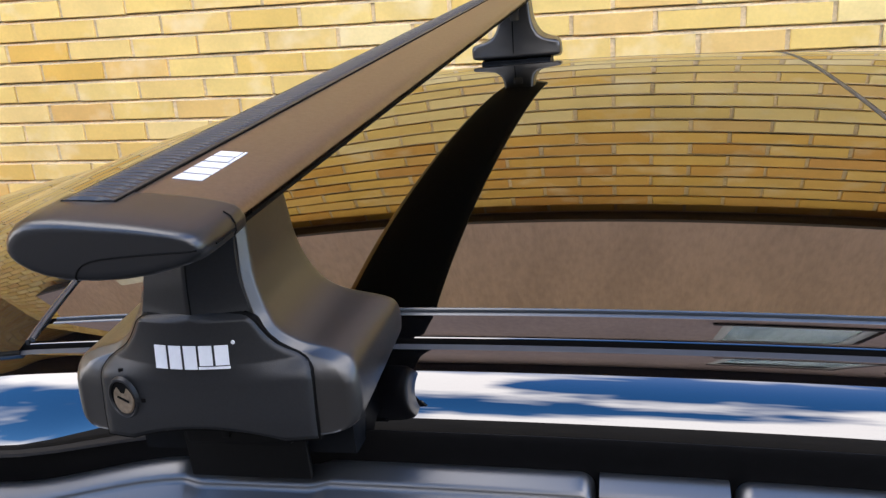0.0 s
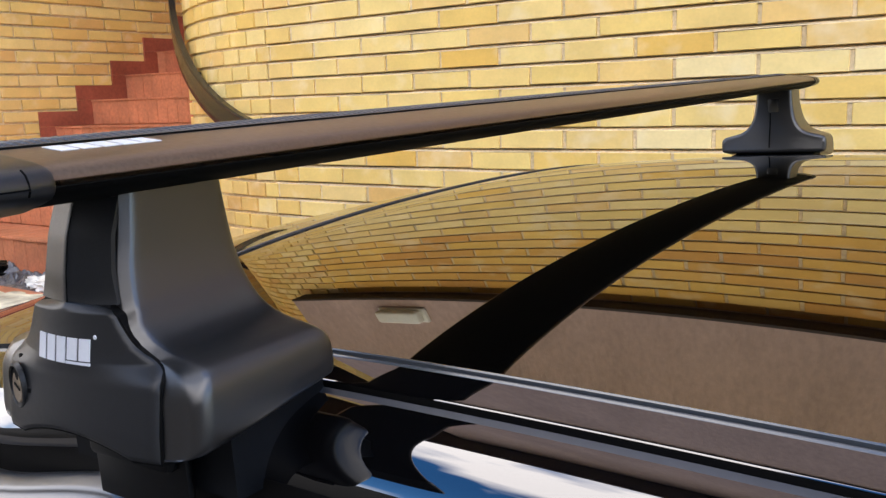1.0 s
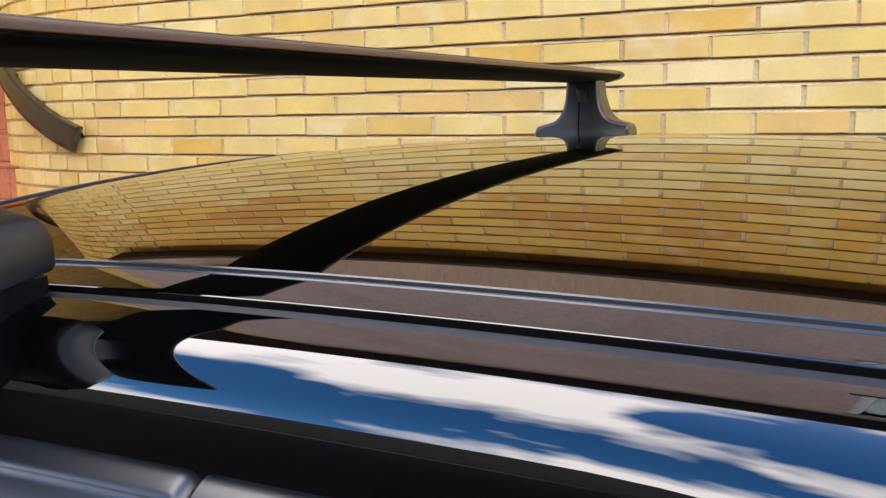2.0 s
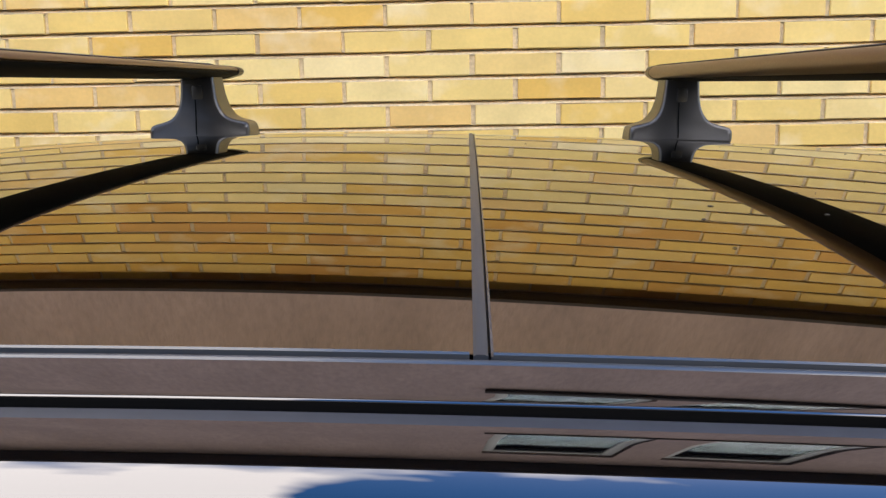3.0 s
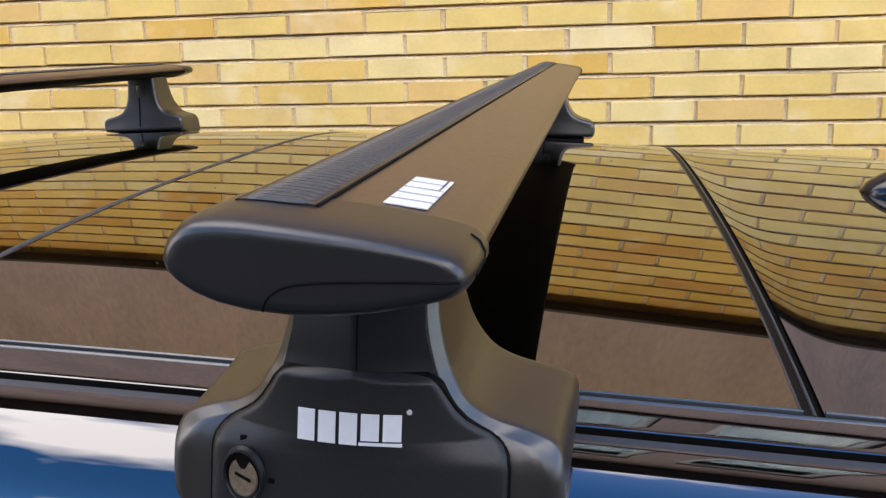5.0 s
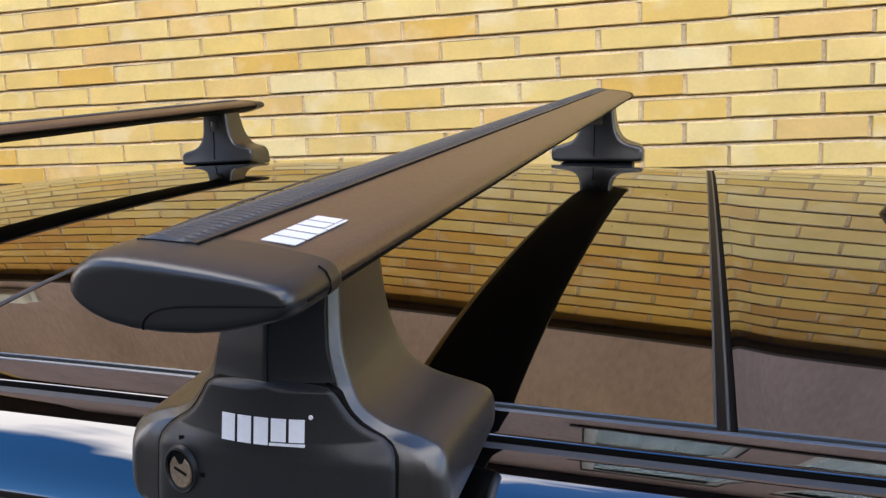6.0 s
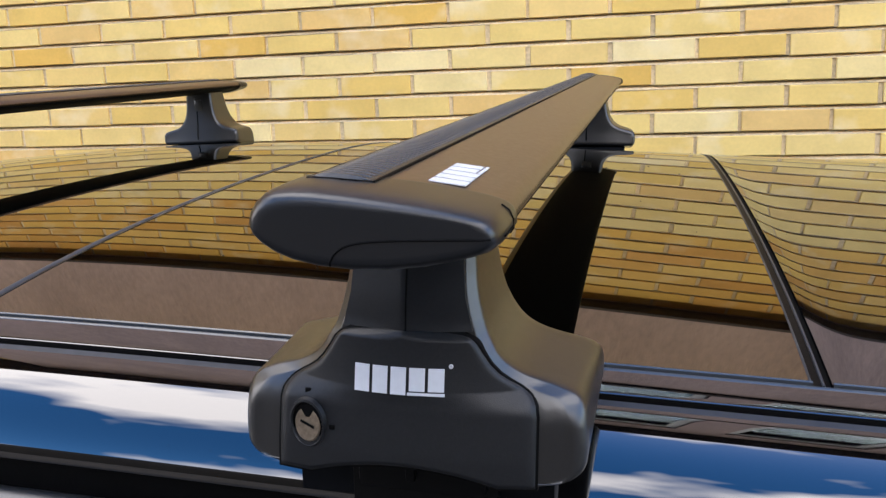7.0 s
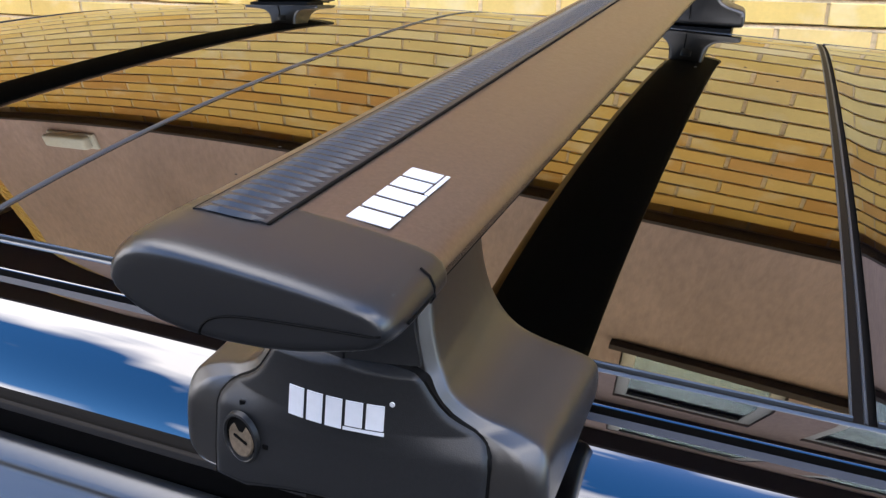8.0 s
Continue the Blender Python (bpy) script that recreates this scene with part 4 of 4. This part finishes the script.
def foot_at(z):
    return [float(np.interp(z, FOOT_GRID, col)) for col in FOOT_SMOOTH]


def foot_face(x, z):
    """Where the foot's outer face lies: a little bowed."""
    hx, y0, y1 = foot_at(z)
    bow = y0 - 0.004 + 0.010 * min(1.0, abs(x) / max(hx, 0.045)) ** 2
    ridge = y0 + 0.003 - 0.007 * max(0.0, 1 - abs(x) / hx)
    w = min(1.0, max(0.0, (z - 0.0155) / 0.003))
    return bow + (ridge - bow) * w


# the foot's outline from the middle of its underside up to the neck: edge of the front cover, rim of the front, rim of the back
FOOT_LINE = [((0.0, -0.0340), (0.0, -0.0345), (0.0, -0.0285)), ((0.028, -0.0362), (0.033, -0.0372), (0.035, -0.0285)),
             ((0.0465, -0.0400), (0.060, -0.0385), (0.062, -0.0280)), ((0.0512, -0.0390), (0.0690, -0.0362), (0.0712, -0.0262)),
             ((0.0519, -0.0300), (0.0711, -0.0285), (0.0733, -0.0205)), ((0.0518, -0.0190), (0.0706, -0.0165), (0.0734, -0.0140)),
             ((0.0517, -0.0130), (0.0692, -0.0102), (0.0724, -0.0085)), ((0.0510, -0.0090), (0.0662, -0.0064), (0.0694, -0.0052)),
             ((0.0494, -0.0062), (0.0605, -0.0040), (0.0630, -0.0030)), ((0.0470, -0.0042), (0.0544, -0.0022), (0.0550, -0.0012)),
             ((0.0440, -0.0022), (0.0486, -0.0004), (0.0480, 0.0008)), ((0.0402, 0.0000), (0.0436, 0.0020), (0.0424, 0.0034)),
             ((0.0366, 0.0026), (0.0396, 0.0048), (0.0382, 0.0066)), ((0.0333, 0.0062), (0.0363, 0.0082), (0.0348, 0.0108)),
             ((0.0302, 0.0108), (0.0335, 0.0128), (0.0318, 0.0160)), ((0.0268, 0.0168), (0.0304, 0.0190), (0.0292, 0.0225)),
             ((0.0232, 0.0310), (0.0270, 0.0320), (0.0268, 0.0330)), ((0.0221, 0.0460), (0.0255, 0.0460), (0.0254, 0.0460)),
             ((0.0220, 0.0610), (0.0246, 0.0610), (0.0245, 0.0610))]


def foot_rings():
    """Outlines of the foot from the cover's edge over the rounded rim and along the hollow flanks to the back."""
    cover, rim, back = (smooth_line([p[k] for p in FOOT_LINE]) for k in range(3))
    n = len(rim)
    front = [foot_face(p.x, p.y) for p in cover]
    front = [sum(front[min(max(i + k, 0), n - 1)] for k in range(-9, 10)) / 19 + 0.0007 + 0.0008 * min(1.0, max(0.0, (cover[i].y - 0.008) / 0.006)) for i in range(n)]
    width = [(r - c).length for r, c in zip(rim, cover)]
    bevel = [min(d, 0.0070) for d in width]
    bevel = [min(width[i], sum(bevel[min(max(i + k, 0), n - 1)] for k in range(-7, 8)) / 15) for i in range(n)]
    radius = [max(0.0058, 1.1 * c) + 0.22 * (d - c) for d, c in zip(width, bevel)]
    radius = [sum(radius[min(max(i + k, 0), n - 1)] for k in range(-5, 6)) / 11 for i in range(n)]
    end = [foot_at(p.y)[2] - 0.005 for p in back]
    normal = []
    for i in range(n):
        t = (back[min(i + 1, n - 1)] - back[max(i - 1, 0)]).normalized()
        normal.append(Vector((-t.y, t.x)))
    rows = []
    for k in range(18):
        a = radians(90 * max(0, k - 3) / 14)
        g = math.sin(a)
        flat = 0.74 * g + 0.26 * max(0.0, (g - 0.86) / 0.14) ** 2
        row = []
        for c, r, f, q, d, v in zip(cover, rim, front, radius, width, bevel):
            w = min(1.0, max(0.0, (r.y + 0.0165) / 0.0090))
            level = (d - v) * min(1.0, k / 3)
            row.append((c + (r - c) * ((level + v * g) / max(d, 1e-6)), f + 0.22 * level + (q - 0.22 * (d - v)) * ((1 - math.cos(a)) * (1 - w) + flat * w)))
        rows.append(row)
    for k in range(1, 15):
        w = k / 14
        rows.append([(r + (b - r) * w ** 1.2, f + q + (e - f - q) * w) for r, b, f, q, e in zip(rim, back, front, radius, end)])
    for k in range(1, 6):
        a = radians(90 * k / 5)
        rows.append([(b + m * (0.005 * (1 - math.cos(a))), e + 0.005 * math.sin(a)) for b, m, e in zip(back, normal, end)])
    return [[Vector((p.x, y, p.y)) for p, y in row] + [Vector((-p.x, y, p.y)) for p, y in reversed(row[1:])] for row in rows]


COVER = [(-0.046, 0.0520), (-0.0190, 0.0518), (-0.0130, 0.0517), (-0.0090, 0.0510), (-0.0062, 0.0494), (-0.0042, 0.0470), (-0.0022, 0.0440), (0.0, 0.0402),
         (0.0026, 0.0366), (0.0062, 0.0333), (0.0108, 0.0302), (0.0140, 0.0283), (0.0156, 0.0268), (0.0166, 0.0250), (0.0172, 0.0222)]


def cover_half(z):
    return curve_at(COVER, z)


def logo_blocks(bm, place, length, height, depth):
    """Five plain blocks with a thin line, in place of a mark; place(a, b, c): along, up, out."""
    w = length / 5
    for k in range(5):
        a0, a1 = -length / 2 + k * w + w * 0.09, -length / 2 + (k + 1) * w - w * 0.09
        b0 = -height / 2 + (height * 0.16 if k > 2 else 0)
        vs = [bm.verts.new(place(a, b, c)) for c in (0, depth) for a, b in ((a0, b0), (a1, b0), (a1, height / 2), (a0, height / 2))]
        for f in ((0, 1, 2, 3), (4, 5, 6, 7), (0, 1, 5, 4), (1, 2, 6, 5), (2, 3, 7, 6), (3, 0, 4, 7)):
            bm.faces.new([vs[i] for i in f])
    a0, a1 = length * 0.1, length * 0.49
    vs = [bm.verts.new(place(a, b, c)) for c in (0, depth) for a, b in ((a0, -height / 2), (a1, -height / 2), (a1, -height * 0.40), (a0, -height * 0.40))]
    for f in ((0, 1, 2, 3), (4, 5, 6, 7), (0, 1, 5, 4), (1, 2, 6, 5), (2, 3, 7, 6), (3, 0, 4, 7)):
        bm.faces.new([vs[i] for i in f])


def build_foot(rack, m):
    """One foot with its cover, lock, bracket and pad; m carries it to its end of the bar."""
    def put(bm):
        for v in bm.verts:
            v.co = m @ v.co
        return bm
    bm = bmesh.new()
    loft(bm, foot_rings())
    foot = part("foot", put(bm), M_plastic, rack, "flared black plastic foot", angle=60)

    # front cover with a dark joint round it
    def plate(widen, lift, thick, mt, nm, lab):
        bm = bmesh.new()

        def at(u, v):
            uu = 2 * u - 1
            zb = -0.0405 + 0.0065 * max(0.0, 1 - (uu / 0.72) ** 2) - widen
            z = zb + v * (0.0172 + widen - zb)
            hw = cover_half(min(0.0172, z)) + widen
            x = uu * hw
            z += 0.0016 * v ** 6 * (1 - uu * uu)
            edge = min(1.0, min(u, 1 - u) * 40, min(v, 1 - v) * 30)
            return Vector((x, foot_face(x, z) - lift * (0.35 + 0.65 * edge), z))
        sheet(bm, 50, 90, at, thick, Vector((0, 1, 0)))
        return part(nm, put(bm), mt, foot, lab, angle=60)
    plate(0.0010, 0.0004, 0.005, M_under, "cover_joint", "")
    plate(0.0, 0.0018, 0.003, M_cover, "cover", "charcoal snap-on front cover")
    # dark panel on the neck's front
    bm = bmesh.new()

    def neck_at(u, v):
        z = 0.0182 + 0.0420 * v
        x = (2 * u - 1) * float(np.interp(z, (0.0168, 0.0310, 0.0460, 0.0610), (0.0264, 0.0230, 0.0219, 0.0217)))
        return Vector((x, foot_face(x, z) - 0.0004, z))
    sheet(bm, 24, 20, neck_at, 0.002, Vector((0, 1, 0)))
    part("neck_panel", put(bm), M_cover, foot, angle=60)
    # joint down the neck
    bm = bmesh.new()
    tube(bm, [(0.001, foot_face(0.001, z) - 0.0002, z) for z in (0.0175, 0.022, 0.027, 0.033, 0.039, 0.045, 0.051, 0.057)], 0.00045, 6)
    part("neck_groove", put(bm), M_under, foot)
    # lock
    lx, lz = -0.0388, -0.0208
    lm = Matrix.Translation((lx, foot_face(lx, lz) - 0.0026, lz)) @ pose(0, 0, 0, 90, 0, -10.5)
    sq = Matrix.Diagonal((1.22, 1.55, 1.2, 1))
    bm = bmesh.new()
    lathe(bm, [(0.0056, -0.0012), (0.0057, 0.0003), (0.0060, 0.0007), (0.0066, 0.0005), (0.0070, -0.001)], 32, lm @ sq)
    bmesh.ops.delete(bm, geom=[f for f in bm.faces if len(f.verts) > 4], context="FACES")
    part("lock_ring", put(bm), M_cover, foot)
    bm = bmesh.new()
    lathe(bm, [(0.0058, -0.0025), (0.0058, -0.0002), (0.0002, -0.0002)], 32, lm @ sq)
    part("lock_recess", put(bm), M_under, foot)
    up_lm = lm @ sq @ Matrix.Translation((0, -0.0003, -0.0010)) @ pose(0, 0, 0, -6, 0, 0)
    bm = bmesh.new()
    lathe(bm, [(0.0048, 0.0), (0.0048, 0.0008), (0.0044, 0.0012), (0.0020, 0.0010), (0.0002, 0.0010)], 28, up_lm)
    lock = part("lock", put(bm), M_chrome, foot, "round metal lock")
    bm = bmesh.new()
    box(bm, -0.0026, 0.0026, -0.0003, 0.0003, 0.0009, 0.0014, 0, m=up_lm @ pose(0, 0, 0, 0, 0, -15))
    part("key_slot", put(bm), M_under, lock)
    for ax, az in ((-0.0395, -0.0085), (-0.0282, -0.0212)):
        bm = bmesh.new()
        y = foot_face(ax, az) - 0.0021
        box(bm, ax - 0.0012, ax + 0.0012, y, y + 0.001, az - 0.001, az + 0.001, 0.0002)
        part("lock_mark", put(bm), M_under, foot)
    # plain white mark
    bm = bmesh.new()
    logo_blocks(bm, lambda a, b, c: Vector((a - 0.001, foot_face(a - 0.001, b) - 0.0018 - c, b)), 0.0370, 0.0104, 0.0004)
    part("logo", put(bm), M_white, foot, "plain white printed mark")
    bm = bmesh.new()
    lathe(bm, [(0.0002, 0), (0.0002, 0.0005), (0.0009, 0.0005), (0.0009, 0)], 12, Matrix.Translation((0.0192, foot_face(0.0192, 0.006) - 0.0016, 0.0062)) @ pose(0, 0, 0, 90, 0, 0))
    part("logo_dot", put(bm), M_white, foot)
    # inner side: panel lines and a latch
    bm = bmesh.new()
    box(bm, -0.008, 0.008, 0.0685, 0.0718, 0.030, 0.050, 0.0025)
    part("latch", put(bm), M_plastic, foot)
    bm = bmesh.new()
    tube(bm, [(0.004, foot_at(z)[2] + 0.0002, z) for z in (-0.020, -0.014, -0.008, 0.0, 0.01, 0.02, 0.03)], 0.0008, 6)
    part("panel_joint", put(bm), M_under, foot)
    # clamp bracket into the door gap, and the rubber pad on the roof
    bm = bmesh.new()
    box(bm, -0.030, 0.034, 0.022, 0.026, -0.080, -0.030, 0.001)
    box(bm, -0.026, 0.030, 0.016, 0.024, -0.058, -0.034, 0.003)
    box(bm, -0.004, 0.000, 0.013, 0.018, -0.052, -0.036, 0.001)
    part("bracket", put(bm), M_steel, foot, "black steel clamp bracket")
    rings = []
    for x in [-0.057, -0.0565] + [-0.055 + 0.110 * k / 8 for k in range(9)] + [0.0565, 0.057]:
        t = 0.0015 if abs(x) > 0.0568 else 0.0
        ys = [0.029 + t + (0.057 - 2 * t) * j / 16 for j in range(17)]
        low = []
        for y in ys:
            d = glass_y(0.0) - y
            zz = float(np.interp(d, [a for a, b in STRIP + RAIL[2:]], [b for a, b in STRIP + RAIL[2:]])) if d > 0.0056 else -0.0008
            low.append(Vector((x, y, zz + (roof_z(0, glass_y(0.0)) - TOP) - 0.0035 - 0.027 * y)))
        high = [Vector((x, y, -0.031 - t)) for y in reversed(ys)]
        rings.append(low + [Vector((p.x, p.y, max(p.z, q.z + 0.0005))) for p, q in zip(high, reversed(low))])
    bm = bmesh.new()
    loft(bm, rings)
    part("pad", put(bm), M_pad, foot, "black rubber pad on the roof")
    return foot


def build_rack():
    rack = thing("roof_bar", "black aluminium roof rack bar on two black feet", "roof rack", "roof bars on the car", at=pose(0, 0, TOP, RACK_TILT, 0, 0))
    bm = bmesh.new()
    loft(bm, [[Vector((a, y, b)) for a, b in PROFILE] for y in (BAR_Y0 + 0.034, 0.2, 0.6, 1.0, BAR_Y1 - 0.034)])
    part("bar", bm, M_bar, rack, "matt black wing-shaped aluminium bar", angle=50)
    # matt black layer over the bar's underside, from the tail edge forward
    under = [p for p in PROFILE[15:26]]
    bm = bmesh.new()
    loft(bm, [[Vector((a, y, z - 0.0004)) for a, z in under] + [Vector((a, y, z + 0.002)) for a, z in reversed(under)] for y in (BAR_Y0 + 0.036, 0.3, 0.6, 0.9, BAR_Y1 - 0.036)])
    part("underside_strip", bm, M_under, rack, "matt black strip under the bar")
    # ribbed rubber strip
    s0, s1 = -0.0150, 0.0065
    ya, yb = BAR_Y0 + 0.0225, BAR_Y1 - 0.0225
    bm = bmesh.new()
    n = 10
    prof = [(s0 + (s1 - s0) * k / n, top_z(s0 + (s1 - s0) * k / n) + 0.0009) for k in range(n + 1)] + [(s1, top_z(s1) - 0.002), (s0, top_z(s0) - 0.002)]
    loft(bm, [[Vector((a, y, b)) for a, b in prof] for y in (ya, 0.3, 0.6, 0.9, yb)])
    strip = part("rubber_strip", bm, M_ribs, rack, "ribbed black rubber strip")
    rv, rf = [], []
    pitch = 0.0046
    for k in range(int((yb - ya) / pitch)):
        y = ya + 0.002 + k * pitch
        o = len(rv)
        for j in range(7):
            x = s0 + 0.0012 + (s1 - s0 - 0.0024) * j / 6
            yy = y - 0.0012 * (1 - (j / 3 - 1) ** 2)
            z = top_z(x) + 0.0008
            h = 0.0012 * (1 - abs(j / 3 - 1) ** 4) + 0.00012
            rv.extend([(x, yy - 0.0018, z), (x, yy - 0.0007, z + h), (x, yy + 0.0007, z + h), (x, yy + 0.0018, z)])
        for j in range(6):
            for q in range(3):
                rf.append((o + 4 * j + q, o + 4 * j + q + 1, o + 4 * j + 5 + q, o + 4 * j + 4 + q))
    me = bpy.data.meshes.new("ribs")
    me.from_pydata(rv, [], rf)
    me.materials.append(M_ribs)
    ob = new("ribs", me)
    ob.parent = strip
    tagged(ob, "", "", "", "stuff")
    for x in (s0 - 0.0004, s1 + 0.0004):
        bm = bmesh.new()
        sweep(bm, [(x, ya, top_z(x)), (x, yb, top_z(x))], [(-0.0004, -0.001), (-0.0004, 0.0008), (0.0004, 0.0008), (0.0004, -0.001)], Vector((1, 0, 0)))
        part("strip_joint", bm, M_under, strip)
    # end caps
    for y_end, y_in in ((BAR_Y0, BAR_Y0 + 0.036), (BAR_Y1, BAR_Y1 - 0.036)):
        d = 1 if y_in > y_end else -1
        bm = bmesh.new()
        rings = []
        for off, f in CAP_ROUND:
            rings.append([Vector((grow(p, f)[0], y_end + d * off, grow(p, f)[1])) for p in PROFILE])
        loft(bm, rings)
        cap = part("end_cap", bm, M_cap, rack, "rounded charcoal plastic end cap", angle=60)
        # joint of the release flap on the cap
        bm = bmesh.new()
        line = smooth_line([(-0.0285 + 0.0775 * a, 0.0735 + 0.001 * b) for a, b in ((0.350, -13.2), (0.358, -11.6), (0.372, -9.8), (0.394, -8.2), (0.42, -7.1), (0.46, -6.2), (0.52, -5.6), (0.62, -5.2), (0.75, -5.0), (0.86, -4.9), (0.985, -4.9))], 4)
        pts = [(p.x, y_end + d * (cap_depth(p.x, p.y) - 0.0001), p.y) for p in line]
        tube(bm, pts, 0.00035, 6)
        part("flap_joint", bm, M_under, cap)
        # short groove round the tail, and the notch at the end of the rubber strip
        bm = bmesh.new()
        tube(bm, [(grow(p, 0.034)[0] + 0.0001, y_end + d * 0.0265, grow(p, 0.034)[1]) for p in PROFILE[12:17]], 0.0004, 6)
        tube(bm, [(grow(PROFILE[15], 0.034)[0] + 0.0001, y_end + d * q, grow(PROFILE[15], 0.034)[1] + 0.0006) for q in (0.010, 0.014, 0.018, 0.022, 0.0265)], 0.00035, 6)
        part("tail_groove", bm, M_under, cap)
    # plain white mark on the bar
    bm = bmesh.new()
    logo_blocks(bm, lambda a, b, c: Vector((0.0215 - b, 0.0050 + a, top_z(0.0215 - b) + 0.00015 + c)), 0.047, 0.0125, 0.0003)
    part("logo", bm, M_white, rack, "plain white printed mark")
    build_foot(rack, pose(0, 0, 0, 0, 2.0, 0))
    build_foot(rack, Matrix.Translation((0.0, BAR_Y0 + BAR_Y1, 0.0)) @ pose(0, 0, 0, 0, 0, 180) @ pose(0, 0, 0, 0, -2.0, 0))
    return rack


front_rack = build_rack()
rear_rack = copy_thing(front_rack, pose(0.7085, -0.001, TOP - 0.0161, RACK_TILT, 0, 0))
front_rack.matrix_world = pose(0, 0, TOP, RACK_TILT, -3.5, -0.27)
for ob in rear_rack.children:
    if ob.name.startswith("logo"):
        ob.location = (0.0052, -0.0085, -0.0007)
    elif not ob.name.startswith("foot"):
        ob.location = (0.0, -0.0045, 0.0)
# the front bar sits a little further in
for ob in front_rack.children:
    if ob.name.startswith("foot") and max(v.co.y for v in ob.data.vertices) > 0.6:
        ob.location = (0.009, 0.0, 0.0)
    if ob.name.startswith("logo"):
        ob.location = (-0.0030, 0.0125, 0.0030 * 0.15)

# ---- the nearest bricks, one by one ----
for c, u in piece_list:
    tint = TINT.get((c, u))
    ob = new("brick", tint_mesh[tint] if tint else brick_mesh[rnd.randrange(14)])
    ob.parent = wall_house
    ob.location = (u * BW, rnd.uniform(-0.0015, 0.0015), c * BH)
for c, a0 in arc_pieces:
    ob = new("brick", arc_mesh[rnd.randrange(5)])
    ob.parent = wall_corner
    ob.matrix_local = Matrix.Translation((CORNER_X, CORNER_R, c * BH)) @ Matrix.Rotation(-a0, 4, "Z")

# specks of dirt on the roof
speck_v, speck_f = [], []
dirt = random.Random(11)
for k in range(70):
    x, y = dirt.uniform(0.45, 1.3), dirt.uniform(0.2, 1.02)
    if abs(x - SEAM_B) < 0.012:
        continue
    r = dirt.choice((0.0004, 0.0005, 0.0007, 0.0010))
    o, n = len(speck_v), 7
    stretch_x = dirt.uniform(1.0, 2.2)
    for ring_r, up in ((1.0, 0.0002), (0.5, 0.0005)):
        for q in range(n):
            a, rr = q * math.tau / n, r * ring_r * dirt.uniform(0.7, 1.2)
            px, py = x + stretch_x * rr * math.cos(a), y + rr * math.sin(a)
            speck_v.append((px, py, roof_z(px, py) + up))
    for q in range(n):
        speck_f.append((o + q, o + (q + 1) % n, o + n + (q + 1) % n, o + n + q))
    speck_f.append(tuple(o + n + q for q in range(n)))
me = bpy.data.meshes.new("dirt_specks")
me.from_pydata(speck_v, [], speck_f)
me.materials.append(M_dirt)
tagged(new("dirt_specks", me), "small dark specks of dirt on the glass roof", "dirt", "", "stuff")
